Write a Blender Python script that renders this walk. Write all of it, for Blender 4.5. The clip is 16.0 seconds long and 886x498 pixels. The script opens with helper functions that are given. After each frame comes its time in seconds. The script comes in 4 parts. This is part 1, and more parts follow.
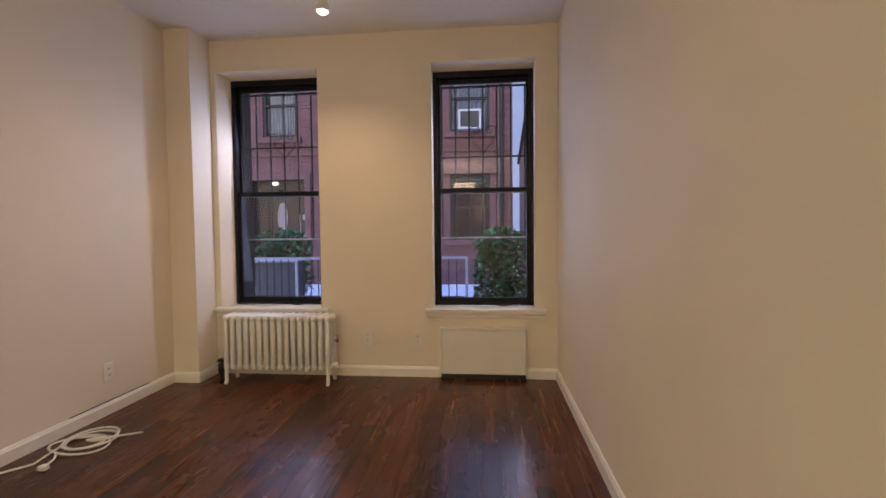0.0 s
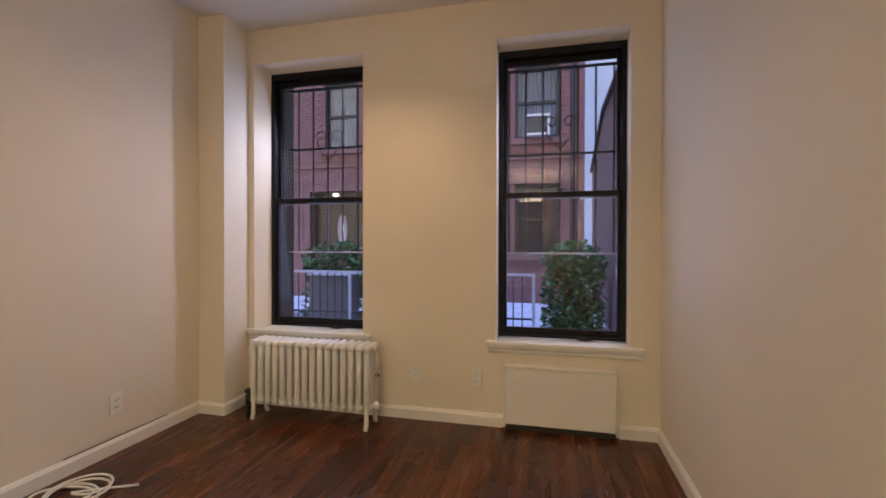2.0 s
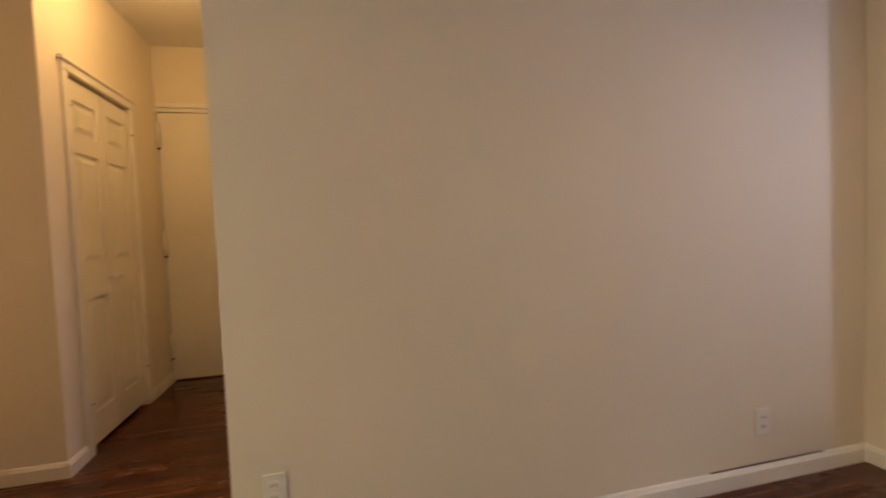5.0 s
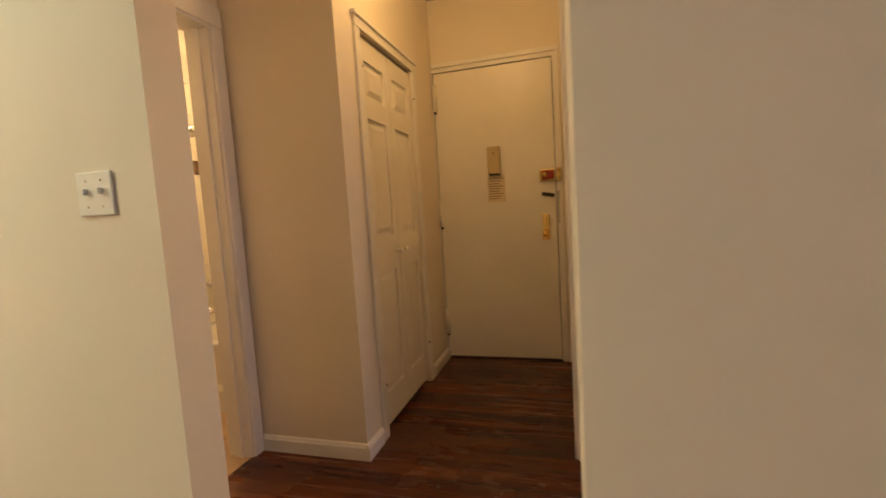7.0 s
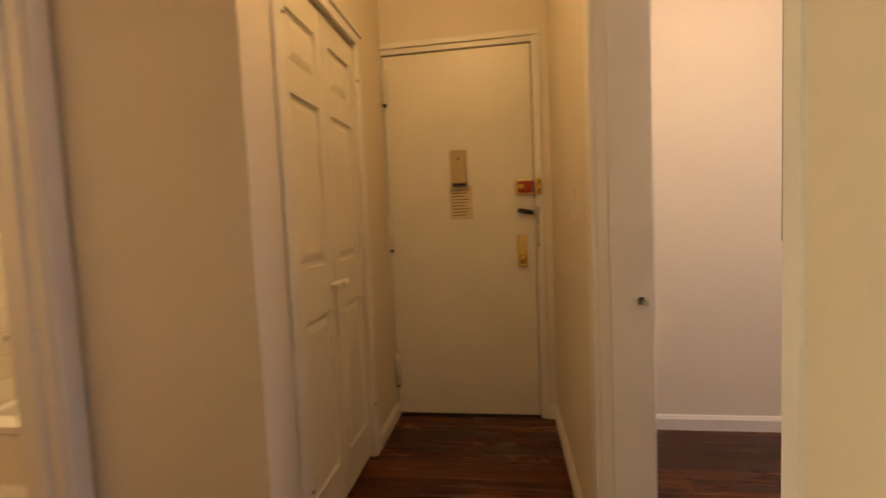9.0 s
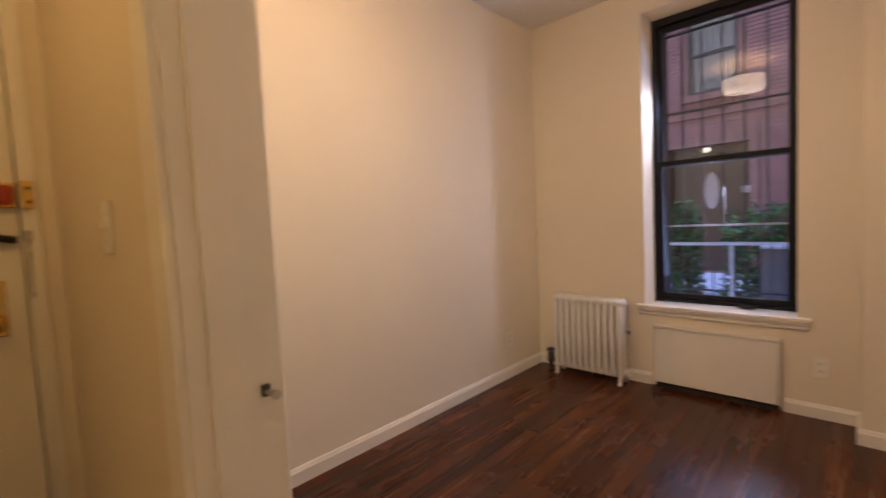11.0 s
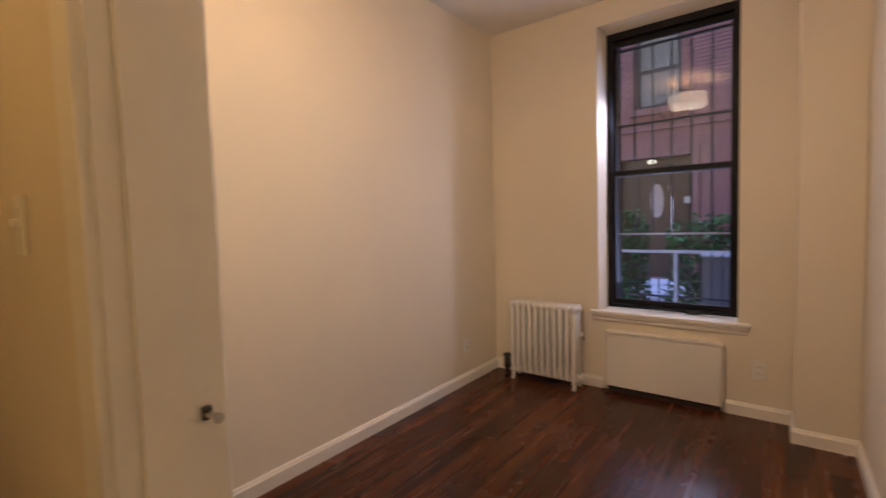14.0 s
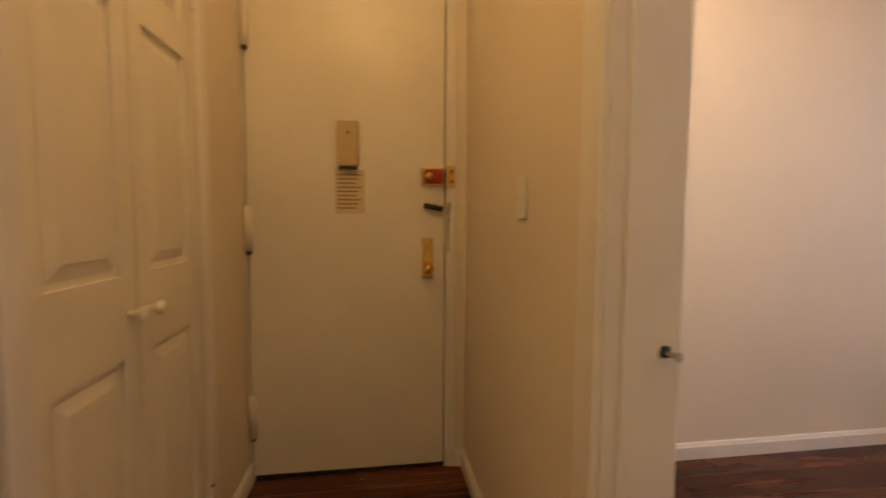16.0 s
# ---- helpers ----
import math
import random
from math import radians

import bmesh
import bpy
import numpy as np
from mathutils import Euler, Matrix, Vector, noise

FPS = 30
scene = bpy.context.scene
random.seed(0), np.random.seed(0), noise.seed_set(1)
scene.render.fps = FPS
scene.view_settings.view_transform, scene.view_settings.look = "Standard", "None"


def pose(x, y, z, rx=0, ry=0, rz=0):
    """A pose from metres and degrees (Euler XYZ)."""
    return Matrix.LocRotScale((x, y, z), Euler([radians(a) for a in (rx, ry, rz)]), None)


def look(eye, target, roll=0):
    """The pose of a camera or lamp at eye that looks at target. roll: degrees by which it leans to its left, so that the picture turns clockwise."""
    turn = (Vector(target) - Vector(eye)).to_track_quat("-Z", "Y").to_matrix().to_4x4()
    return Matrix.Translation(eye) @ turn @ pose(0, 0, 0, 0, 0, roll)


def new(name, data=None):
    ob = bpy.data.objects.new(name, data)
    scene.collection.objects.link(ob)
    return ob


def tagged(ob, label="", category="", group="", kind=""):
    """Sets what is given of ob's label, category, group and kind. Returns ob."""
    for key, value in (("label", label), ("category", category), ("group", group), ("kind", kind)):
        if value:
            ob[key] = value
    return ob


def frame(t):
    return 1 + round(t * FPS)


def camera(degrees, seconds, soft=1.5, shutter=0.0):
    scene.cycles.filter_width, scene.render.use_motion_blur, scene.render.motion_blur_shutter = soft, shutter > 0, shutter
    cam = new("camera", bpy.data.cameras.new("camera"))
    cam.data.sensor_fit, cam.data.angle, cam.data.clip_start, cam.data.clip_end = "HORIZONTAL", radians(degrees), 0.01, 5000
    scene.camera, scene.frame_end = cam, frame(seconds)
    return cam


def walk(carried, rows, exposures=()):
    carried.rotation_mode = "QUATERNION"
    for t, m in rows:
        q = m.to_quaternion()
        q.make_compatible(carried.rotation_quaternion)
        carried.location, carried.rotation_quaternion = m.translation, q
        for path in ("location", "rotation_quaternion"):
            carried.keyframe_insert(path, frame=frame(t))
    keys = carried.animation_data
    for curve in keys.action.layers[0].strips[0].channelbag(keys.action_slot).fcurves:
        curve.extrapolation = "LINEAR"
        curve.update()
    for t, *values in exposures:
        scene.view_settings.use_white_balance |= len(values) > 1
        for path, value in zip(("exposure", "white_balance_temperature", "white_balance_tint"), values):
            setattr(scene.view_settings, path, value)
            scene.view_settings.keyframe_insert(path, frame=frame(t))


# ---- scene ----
cam = camera(90.0, 16.0, soft=1.5, shutter=0.5)

PATH = [
    (0, (2.365, -3.368, 1.119), (2.174, -1.379, 1.042), -0.6),
    (0.5, (2.309, -3.203, 1.104), (2.199, -1.206, 1.063), -1.1),
    (1, (2.29, -3.054, 1.116), (2.162, -1.06, 1.021), -2.1),
    (1.5, (2.304, -2.881, 1.122), (2.032, -0.9, 1.11), -0.6),
    (2, (2.283, -2.746, 1.12), (1.816, -0.801, 1.105), 0.1),
    (2.5, (2.186, -2.57, 1.131), (1.646, -0.645, 1.131), -0.3),
    (3, (2.062, -2.442, 1.13), (1.329, -0.584, 1.031), -1.4),
    (3.5, (1.883, -2.344, 1.113), (0.679, -0.748, 1.049), -0.5),
    (4, (1.8, -2.332, 1.12), (0.204, -1.132, 1.01), -0.6),
    (4.5, (1.646, -2.433, 1.135), (-0.196, -1.663, 1.016), -1.3),
    (5, (1.481, -2.555, 1.128), (-0.46, -2.082, 1.041), -2.3),
    (5.2, (1.408, -2.592, 1.126), (-0.559, -2.259, 0.991), -1.9),
    (7.3, (0.69, -2.994, 1.151), (-1.202, -3.623, 0.995), -2.6),
    (7.5, (0.633, -3.046, 1.155), (-1.25, -3.704, 1.01), -1.9),
    (8, (0.456, -3.126, 1.163), (-1.416, -3.819, 1.037), -2.8),
    (8.2, (0.39, -3.164, 1.167), (-1.485, -3.848, 1.036), -2.5),
    (10.3, (-0.291, -3.175, 1.167), (-2.077, -2.286, 1.025), -3.0),
    (10.5, (-0.346, -3.139, 1.173), (-2.053, -2.107, 1.027), -2.3),
    (11, (-0.44, -3.124, 1.189), (-1.809, -1.672, 1.061), -2.8),
    (11.5, (-0.498, -3.113, 1.196), (-1.562, -1.425, 1.069), -2.5),
    (12, (-0.494, -3.099, 1.199), (-1.344, -1.292, 1.076), -1.6),
    (12.5, (-0.487, -3.095, 1.199), (-1.212, -1.234, 1.105), -1.6),
    (13, (-0.499, -3.105, 1.206), (-1.199, -1.234, 1.116), -1.5),
    (13.5, (-0.471, -3.086, 1.191), (-1.385, -1.311, 1.072), -1.6),
    (14, (-0.484, -3.099, 1.192), (-1.701, -1.517, 1.074), -1.7),
    (14.5, (-0.492, -3.128, 1.196), (-1.994, -1.812, 1.096), -1.9),
    (15, (-0.491, -3.166, 1.196), (-2.229, -2.181, 1.112), -2.2),
    (15.5, (-0.477, -3.227, 1.178), (-2.368, -2.58, 1.093), -0.8),
    (16, (-0.459, -3.307, 1.154), (-2.433, -3.018, 1.015), 0.3),
]
walk(cam, [(t, look(eye, target, roll)) for t, eye, target, roll in PATH],
     exposures=[(0, 0.15), (3, 0.12), (4, 0.15), (5.2, 0.0), (7.3, 0.0), (8.2, 0.0), (10.3, 0.0), (11, -0.05), (12.5, -0.3), (13.5, -0.3), (14.5, -0.1), (15.5, 0.0), (16, 0.0)])

# ---- light ----
world = bpy.data.worlds.new("world")
scene.world = world
world.use_nodes = True
wn = world.node_tree
sky = wn.nodes.new("ShaderNodeTexSky")
sky.sky_type, sky.sun_disc = "NISHITA", False
sky.sun_elevation, sky.sun_rotation = radians(28), radians(200)
wn.links.new(sky.outputs[0], wn.nodes["Background"].inputs[0])
wn.nodes["Background"].inputs[1].default_value = 0.15


def lamp(name, kind, place, power, color, size=0.1, target=None):
    data = bpy.data.lights.new(name, kind)
    data.energy, data.color = power, color
    if kind == "AREA":
        data.size = size
    else:
        data.shadow_soft_size = size
    ob = new(name, data)
    ob.matrix_world = look(place, target) if target else pose(*place)
    return ob


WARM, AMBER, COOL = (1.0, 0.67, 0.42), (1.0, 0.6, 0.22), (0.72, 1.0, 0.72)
lamp("sun", "SUN", (0, 0, 20), 5.0, (0.36, 0.47, 1.0), target=(3, 4, 0)).data.angle = radians(30)
lamp("bedroom_bulb", "POINT", (-1.32, -2.06, 2.43), 5.3, (1.0, 0.52, 0.235), 0.05)
lamp("living_bulb", "POINT", (1.88, -6.6, 2.15), 56, WARM, 0.08)
sp = lamp("spot_bulb", "SPOT", (1.37, -0.66, 2.47), 34, WARM, 0.05, target=(1.2, -1.1, 0.0))
sp.data.spot_size, sp.data.spot_blend = radians(150), 1.0
lamp("hall_bulb", "POINT", (-1.15, -3.42, 2.48), 12.5, AMBER, 0.08)
lamp("bath_bulb", "POINT", (-1.25, -5.12, 2.1), 22, (1.0, 0.68, 0.36), 0.08)
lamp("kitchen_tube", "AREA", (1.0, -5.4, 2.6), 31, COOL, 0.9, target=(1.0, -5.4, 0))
# daylight in the three window openings: the soft sky, and the bright gap of open sky to the east
for wx, sx, soft_power, gap_power in ((0.66, 0.73, 4.5, 4.5), (2.35, 2.50, 4, 3.5), (-1.1, -1.12, 6, 6.5)):
    sk = lamp("window_sky", "AREA", (wx, 0.205, 1.5), soft_power, (0.46, 0.58, 1.0), 0.7, target=(wx, -3, 1.0))
    sk.data.shape, sk.data.size_y = "RECTANGLE", 1.6
    gap = lamp("window_gap_sky", "AREA", (sx, 0.27, 1.38), gap_power, (0.72, 0.74, 1.0), 0.03, target=(sx - 1.3, -0.73, 0.45))
    gap.data.shape, gap.data.size_y = "RECTANGLE", 1.35


# ---- materials ----
def material(name, color, rough=0.6, metal=0.0, scale=6.0, vary=0.12, bump=0.0, bump_scale=60.0, stretch=(1, 1, 1), rand=0.0, island=0.0, coat=0.0, spec=0.5):
    m = bpy.data.materials.new(name)
    m.use_nodes = True
    nt = m.node_tree
    b = nt.nodes["Principled BSDF"]
    b.inputs["Roughness"].default_value, b.inputs["Metallic"].default_value = rough, metal
    b.inputs["Coat Weight"].default_value = coat
    b.inputs["Specular IOR Level"].default_value = spec
    geo = nt.nodes.new("ShaderNodeNewGeometry")
    mp = nt.nodes.new("ShaderNodeMapping")
    mp.inputs["Scale"].default_value = stretch
    nt.links.new(geo.outputs["Position"], mp.inputs[0])
    n1 = nt.nodes.new("ShaderNodeTexNoise")
    n1.inputs["Scale"].default_value, n1.inputs["Detail"].default_value = scale, 5
    nt.links.new(mp.outputs[0], n1.inputs[0])
    ramp = nt.nodes.new("ShaderNodeMapRange")
    ramp.inputs["From Min"].default_value, ramp.inputs["From Max"].default_value = 0.3, 0.7
    ramp.inputs["To Min"].default_value, ramp.inputs["To Max"].default_value = 1 - vary, 1 + vary
    nt.links.new(n1.outputs[0], ramp.inputs[0])
    val = ramp.outputs[0]
    for amount, node, sock in ((rand, "ShaderNodeObjectInfo", "Random"), (island, "ShaderNodeNewGeometry", "Random Per Island")):
        if amount:
            info = nt.nodes.new(node)
            r2 = nt.nodes.new("ShaderNodeMapRange")
            r2.inputs["To Min"].default_value, r2.inputs["To Max"].default_value = 1 - amount, 1 + amount
            nt.links.new(info.outputs[sock], r2.inputs[0])
            mul = nt.nodes.new("ShaderNodeMath")
            mul.operation = "MULTIPLY"
            nt.links.new(val, mul.inputs[0])
            nt.links.new(r2.outputs[0], mul.inputs[1])
            val = mul.outputs[0]
    hsv = nt.nodes.new("ShaderNodeHueSaturation")
    hsv.inputs["Color"].default_value = (*color, 1)
    nt.links.new(val, hsv.inputs["Value"])
    nt.links.new(hsv.outputs[0], b.inputs["Base Color"])
    rr = nt.nodes.new("ShaderNodeMapRange")
    rr.inputs["To Min"].default_value, rr.inputs["To Max"].default_value = max(0.02, rough - 0.08), min(1, rough + 0.08)
    nt.links.new(n1.outputs[0], rr.inputs[0])
    nt.links.new(rr.outputs[0], b.inputs["Roughness"])
    if bump:
        n2 = nt.nodes.new("ShaderNodeTexNoise")
        n2.inputs["Scale"].default_value, n2.inputs["Detail"].default_value = bump_scale, 4
        nt.links.new(mp.outputs[0], n2.inputs[0])
        bp = nt.nodes.new("ShaderNodeBump")
        bp.inputs["Strength"].default_value, bp.inputs["Distance"].default_value = bump, 0.01
        nt.links.new(n2.outputs[0], bp.inputs["Height"])
        nt.links.new(bp.outputs[0], b.inputs["Normal"])
    return m


def glow(name, color, strength):
    m = bpy.data.materials.new(name)
    m.use_nodes = True
    b = m.node_tree.nodes["Principled BSDF"]
    b.inputs["Base Color"].default_value = (*color, 1)
    b.inputs["Emission Color"].default_value = (*color, 1)
    b.inputs["Emission Strength"].default_value = strength
    return m


def glass(name, tint=(0.9, 0.93, 0.95), ior=1.5):
    m = bpy.data.materials.new(name)
    m.use_nodes = True
    nt = m.node_tree
    out = nt.nodes["Material Output"]
    nt.nodes.remove(nt.nodes["Principled BSDF"])
    clear, gloss = nt.nodes.new("ShaderNodeBsdfTransparent"), nt.nodes.new("ShaderNodeBsdfGlossy")
    clear.inputs[0].default_value = (*tint, 1)
    gloss.inputs["Roughness"].default_value = 0.01
    fres, mix = nt.nodes.new("ShaderNodeFresnel"), nt.nodes.new("ShaderNodeMixShader")
    fres.inputs[0].default_value = ior
    nt.links.new(fres.outputs[0], mix.inputs[0])
    nt.links.new(clear.outputs[0], mix.inputs[1])
    nt.links.new(gloss.outputs[0], mix.inputs[2])
    nt.links.new(mix.outputs[0], out.inputs[0])
    return m


def floor_wood():
    """Dark stained strips: a shade for each strip, streaks along the grain, and dull worn patches in the finish."""
    m = bpy.data.materials.new("floor_wood")
    m.use_nodes = True
    nt = m.node_tree
    b = nt.nodes["Principled BSDF"]
    geo, info = nt.nodes.new("ShaderNodeNewGeometry"), nt.nodes.new("ShaderNodeObjectInfo")

    def texture(scale, detail, stretch, rough=0.5):
        mp, n = nt.nodes.new("ShaderNodeMapping"), nt.nodes.new("ShaderNodeTexNoise")
        mp.inputs["Scale"].default_value = stretch
        n.inputs["Scale"].default_value, n.inputs["Detail"].default_value, n.inputs["Roughness"].default_value = scale, detail, rough
        nt.links.new(geo.outputs["Position"], mp.inputs[0])
        nt.links.new(mp.outputs[0], n.inputs[0])
        return n.outputs[0]

    def span(value, a, b2, c, d):
        r = nt.nodes.new("ShaderNodeMapRange")
        for k, v in zip(("From Min", "From Max", "To Min", "To Max"), (a, b2, c, d)):
            r.inputs[k].default_value = v
        nt.links.new(value, r.inputs[0])
        return r.outputs[0]

    def sum_of(a, c):
        n = nt.nodes.new("ShaderNodeMath")
        nt.links.new(a, n.inputs[0])
        nt.links.new(c, n.inputs[1])
        return n.outputs[0]

    grain = texture(1.0, 6, (22, 1.1, 1), 0.6)
    strip = sum_of(span(info.outputs["Random"], 0, 1, -0.2, 0.2), span(geo.outputs["Random Per Island"], 0, 1, -0.2, 0.2))
    tone = sum_of(sum_of(span(grain, 0.3, 0.7, 0.18, 0.55), strip), span(texture(1.0, 3, (1.5, 0.8, 1)), 0.3, 0.7, -0.15, 0.2))
    ramp = nt.nodes.new("ShaderNodeValToRGB")
    el = ramp.color_ramp.elements
    el[0].position, el[0].color = 0.0, (0.013, 0.0045, 0.003, 1)
    el[1].position, el[1].color = 1.0, (0.155, 0.043, 0.0125, 1)
    mid = el.new(0.45)
    mid.color = (0.055, 0.0148, 0.006, 1)
    nt.links.new(tone, ramp.inputs[0])
    worn = span(texture(1.0, 5, (2.6, 1.5, 1), 0.6), 0.54, 0.70, 0.0, 1.0)
    mix = nt.nodes.new("ShaderNodeMix")
    mix.data_type = "RGBA"
    nt.links.new(span(worn, 0, 1, 0.0, 0.35), mix.inputs[0])
    nt.links.new(ramp.outputs[0], mix.inputs[6])
    mix.inputs[7].default_value = (0.062, 0.036, 0.022, 1)
    nt.links.new(mix.outputs[2], b.inputs["Base Color"])
    nt.links.new(sum_of(span(worn, 0, 1, 0.24, 0.42), span(grain, 0.3, 0.7, -0.03, 0.06)), b.inputs["Roughness"])
    b.inputs["Specular IOR Level"].default_value = 0.34
    bp = nt.nodes.new("ShaderNodeBump")
    bp.inputs["Strength"].default_value, bp.inputs["Distance"].default_value = 0.05, 0.01
    nt.links.new(sum_of(grain, texture(1.0, 2, (9, 1.2, 1))), bp.inputs["Height"])
    nt.links.new(bp.outputs[0], b.inputs["Normal"])
    return m


PAINT = material("wall_paint", (0.78, 0.70, 0.58), 0.62, scale=1.3, vary=0.03, bump=0.06, bump_scale=140, spec=0.3)
CEIL = material("ceiling_paint", (0.80, 0.77, 0.74), 0.8, scale=1.1, vary=0.03, bump=0.05, bump_scale=90)
TRIM = material("trim_paint", (0.80, 0.76, 0.70), 0.38, scale=5, vary=0.04, bump=0.05, bump_scale=40)
DOOR = material("door_paint", (0.80, 0.75, 0.66), 0.36, scale=3, vary=0.04, bump=0.05, bump_scale=60)
IRON = material("radiator_enamel", (0.80, 0.78, 0.74), 0.35, scale=9, vary=0.05, bump=0.12, bump_scale=70)
BLACK = material("black_frame", (0.010, 0.009, 0.011), 0.42, scale=12, vary=0.3, spec=0.2)
STEEL = material("black_iron", (0.02, 0.02, 0.026), 0.5, scale=30, vary=0.3, bump=0.2, bump_scale=120)
PALERAIL = material("pale_rail", (0.42, 0.42, 0.44), 0.5, scale=20, vary=0.2)
FLOOR = floor_wood()
UNDER = material("floor_joint", (0.03, 0.011, 0.006), 0.6)
PANEL = material("panel_paint", (0.80, 0.765, 0.715), 0.45, scale=2.2, vary=0.05, bump=0.08, bump_scale=30)
PLATE = material("plate_plastic", (0.80, 0.77, 0.70), 0.35, scale=30, vary=0.03)
# near-black for real slots, and for shade drawn in gaps and unlit rooms
SLOT_SHADE = material("slot_shade_dark", (0.03, 0.025, 0.02), 0.6)
BRASS = material("brass", (0.75, 0.48, 0.14), 0.22, 1.0, scale=30, vary=0.15)
CHROME = material("chrome", (0.75, 0.75, 0.75), 0.14, 1.0, scale=30, vary=0.05)
NICKEL = material("nickel", (0.5, 0.47, 0.42), 0.28, 1.0, scale=30, vary=0.1)
DARKMETAL = material("dark_metal", (0.06, 0.055, 0.05), 0.4, 0.8, scale=40, vary=0.3)
RED = material("red_lacquer", (0.35, 0.03, 0.015), 0.3, scale=40, vary=0.2)
BEIGE = material("beige_plastic", (0.52, 0.40, 0.20), 0.42, scale=25, vary=0.06)
PAPER = material("paper", (0.68, 0.56, 0.38), 0.8, scale=30, vary=0.05)
INK = material("ink", (0.28, 0.21, 0.13), 0.8)
CORD = material("cable_white", (0.78, 0.75, 0.68), 0.45, scale=30, vary=0.05)
TILE = material("tile_white", (0.82, 0.76, 0.62), 0.16, scale=6, vary=0.03, rand=0.03)
GROUT = material("grout", (0.79, 0.73, 0.595), 0.8)
MOSAIC = material("mosaic_brown", (0.20, 0.12, 0.06), 0.25, scale=40, vary=0.3, rand=0.5)
BATHFLOOR = material("bath_floor_tile", (0.50, 0.33, 0.17), 0.35, scale=6, vary=0.12, rand=0.08)
TUB = material("tub_enamel", (0.85, 0.81, 0.72), 0.12, scale=3, vary=0.02)
SHADE = glow("lamp_shade", (1.0, 0.74, 0.50), 7.5)
DIFFUSER = glow("lamp_diffuser", (1.0, 0.80, 0.56), 13.0)
PORCH = glow("porch_glass", (1.0, 0.85, 0.6), 1.0)
BULB = glow("lit_glass", (1.0, 0.84, 0.60), 6.0)
BRICK = material("red_brick", (0.25, 0.125, 0.13), 0.85, scale=3, vary=0.18, bump=0.4, bump_scale=50, rand=0.10, island=0.10)
MORTAR = material("mortar", (0.22, 0.115, 0.12), 0.9, scale=12, vary=0.15, bump=0.3)
BROWNSTONE = material("brownstone", (0.21, 0.11, 0.105), 0.85, scale=6, vary=0.18, bump=0.3)
STUCCO = material("stucco", (0.19, 0.125, 0.12), 0.9, scale=5, vary=0.15, bump=0.4, bump_scale=35)
DARKWOOD = material("dark_door", (0.035, 0.016, 0.014), 0.4, scale=10, vary=0.3, stretch=(4, 4, 0.5))
FARPANE = material("far_pane", (0.02, 0.022, 0.03), 0.08, scale=4, vary=0.4)
OVAL = material("frosted_oval", (0.36, 0.30, 0.30), 0.5, scale=14, vary=0.15)
CURTAIN = material("curtain", (0.17, 0.18, 0.22), 0.9, scale=8, vary=0.15, stretch=(6, 1, 0.3))
ACWHITE = material("ac_white", (0.72, 0.72, 0.74), 0.5, scale=10, vary=0.05)
PALEWALL = material("pale_render", (0.84, 0.84, 0.86), 0.8, scale=1.5, vary=0.05, bump=0.2)
CONCRETE = material("pavement", (0.46, 0.47, 0.5), 0.85, scale=4, vary=0.15, bump=0.3)
GREYPANEL = material("grey_panel", (0.12, 0.12, 0.13), 0.6, scale=8, vary=0.2)
LEAF = material("leaf", (0.038, 0.125, 0.036), 0.26, scale=9, vary=0.35, island=0.6)
BARK = material("bark", (0.06, 0.045, 0.03), 0.9, scale=20, vary=0.3, bump=0.5)
PANE = glass("window_glass", (0.94, 0.96, 1.0), 1.45)


# ---- building blocks ----
def box(bm, x0, x1, y0, y1, z0, z1, bevel=0.0):
    made = bmesh.ops.create_cube(bm, size=1, matrix=Matrix.Translation(((x0 + x1) / 2, (y0 + y1) / 2, (z0 + z1) / 2)) @ Matrix.Diagonal((abs(x1 - x0), abs(y1 - y0), abs(z1 - z0), 1)))
    if bevel:
        edges = list({e for v in made["verts"] for e in v.link_edges})
        bmesh.ops.bevel(bm, geom=edges, offset=bevel, segments=2, affect="EDGES", profile=0.5)
    return bm


def rod(bm, a, b, r0, r1=None, n=12):
    a, b = Vector(a), Vector(b)
    turn = (b - a).to_track_quat("Z", "Y").to_matrix().to_4x4()
    bmesh.ops.create_cone(bm, cap_ends=True, segments=n, radius1=r0, radius2=r0 if r1 is None else r1, depth=(b - a).length, matrix=Matrix.Translation((a + b) / 2) @ turn)
    return bm


def ball(bm, c, r, scale=(1, 1, 1), n=14):
    bmesh.ops.create_uvsphere(bm, u_segments=n, v_segments=max(6, n // 2), radius=r, matrix=Matrix.Translation(c) @ Matrix.Diagonal((*scale, 1)))
    return bm


def spin(bm, profile, c, n=32):
    """Surface of revolution about the upright line through c; profile: pairs of radius and height."""
    rings = []
    for r, z in profile:
        rings.append([bm.verts.new((c[0] + r * math.cos(2 * math.pi * i / n), c[1] + r * math.sin(2 * math.pi * i / n), c[2] + z)) for i in range(n)])
    for a, b in zip(rings, rings[1:]):
        for i in range(n):
            bm.faces.new((a[i], a[(i + 1) % n], b[(i + 1) % n], b[i]))
    return bm


def prism(bm, pts, axis, a, b):
    """A polygon, given in the two other axes, drawn out along axis from a to b."""
    def at(p, v):
        return {"x": (v, p[0], p[1]), "y": (p[0], v, p[1]), "z": (p[0], p[1], v)}[axis]
    lo, hi = [bm.verts.new(at(p, a)) for p in pts], [bm.verts.new(at(p, b)) for p in pts]
    bm.faces.new(lo), bm.faces.new(hi)
    for i in range(len(pts)):
        j = (i + 1) % len(pts)
        bm.faces.new((lo[i], lo[j], hi[j], hi[i]))
    bmesh.ops.recalc_face_normals(bm, faces=bm.faces)
    return bm


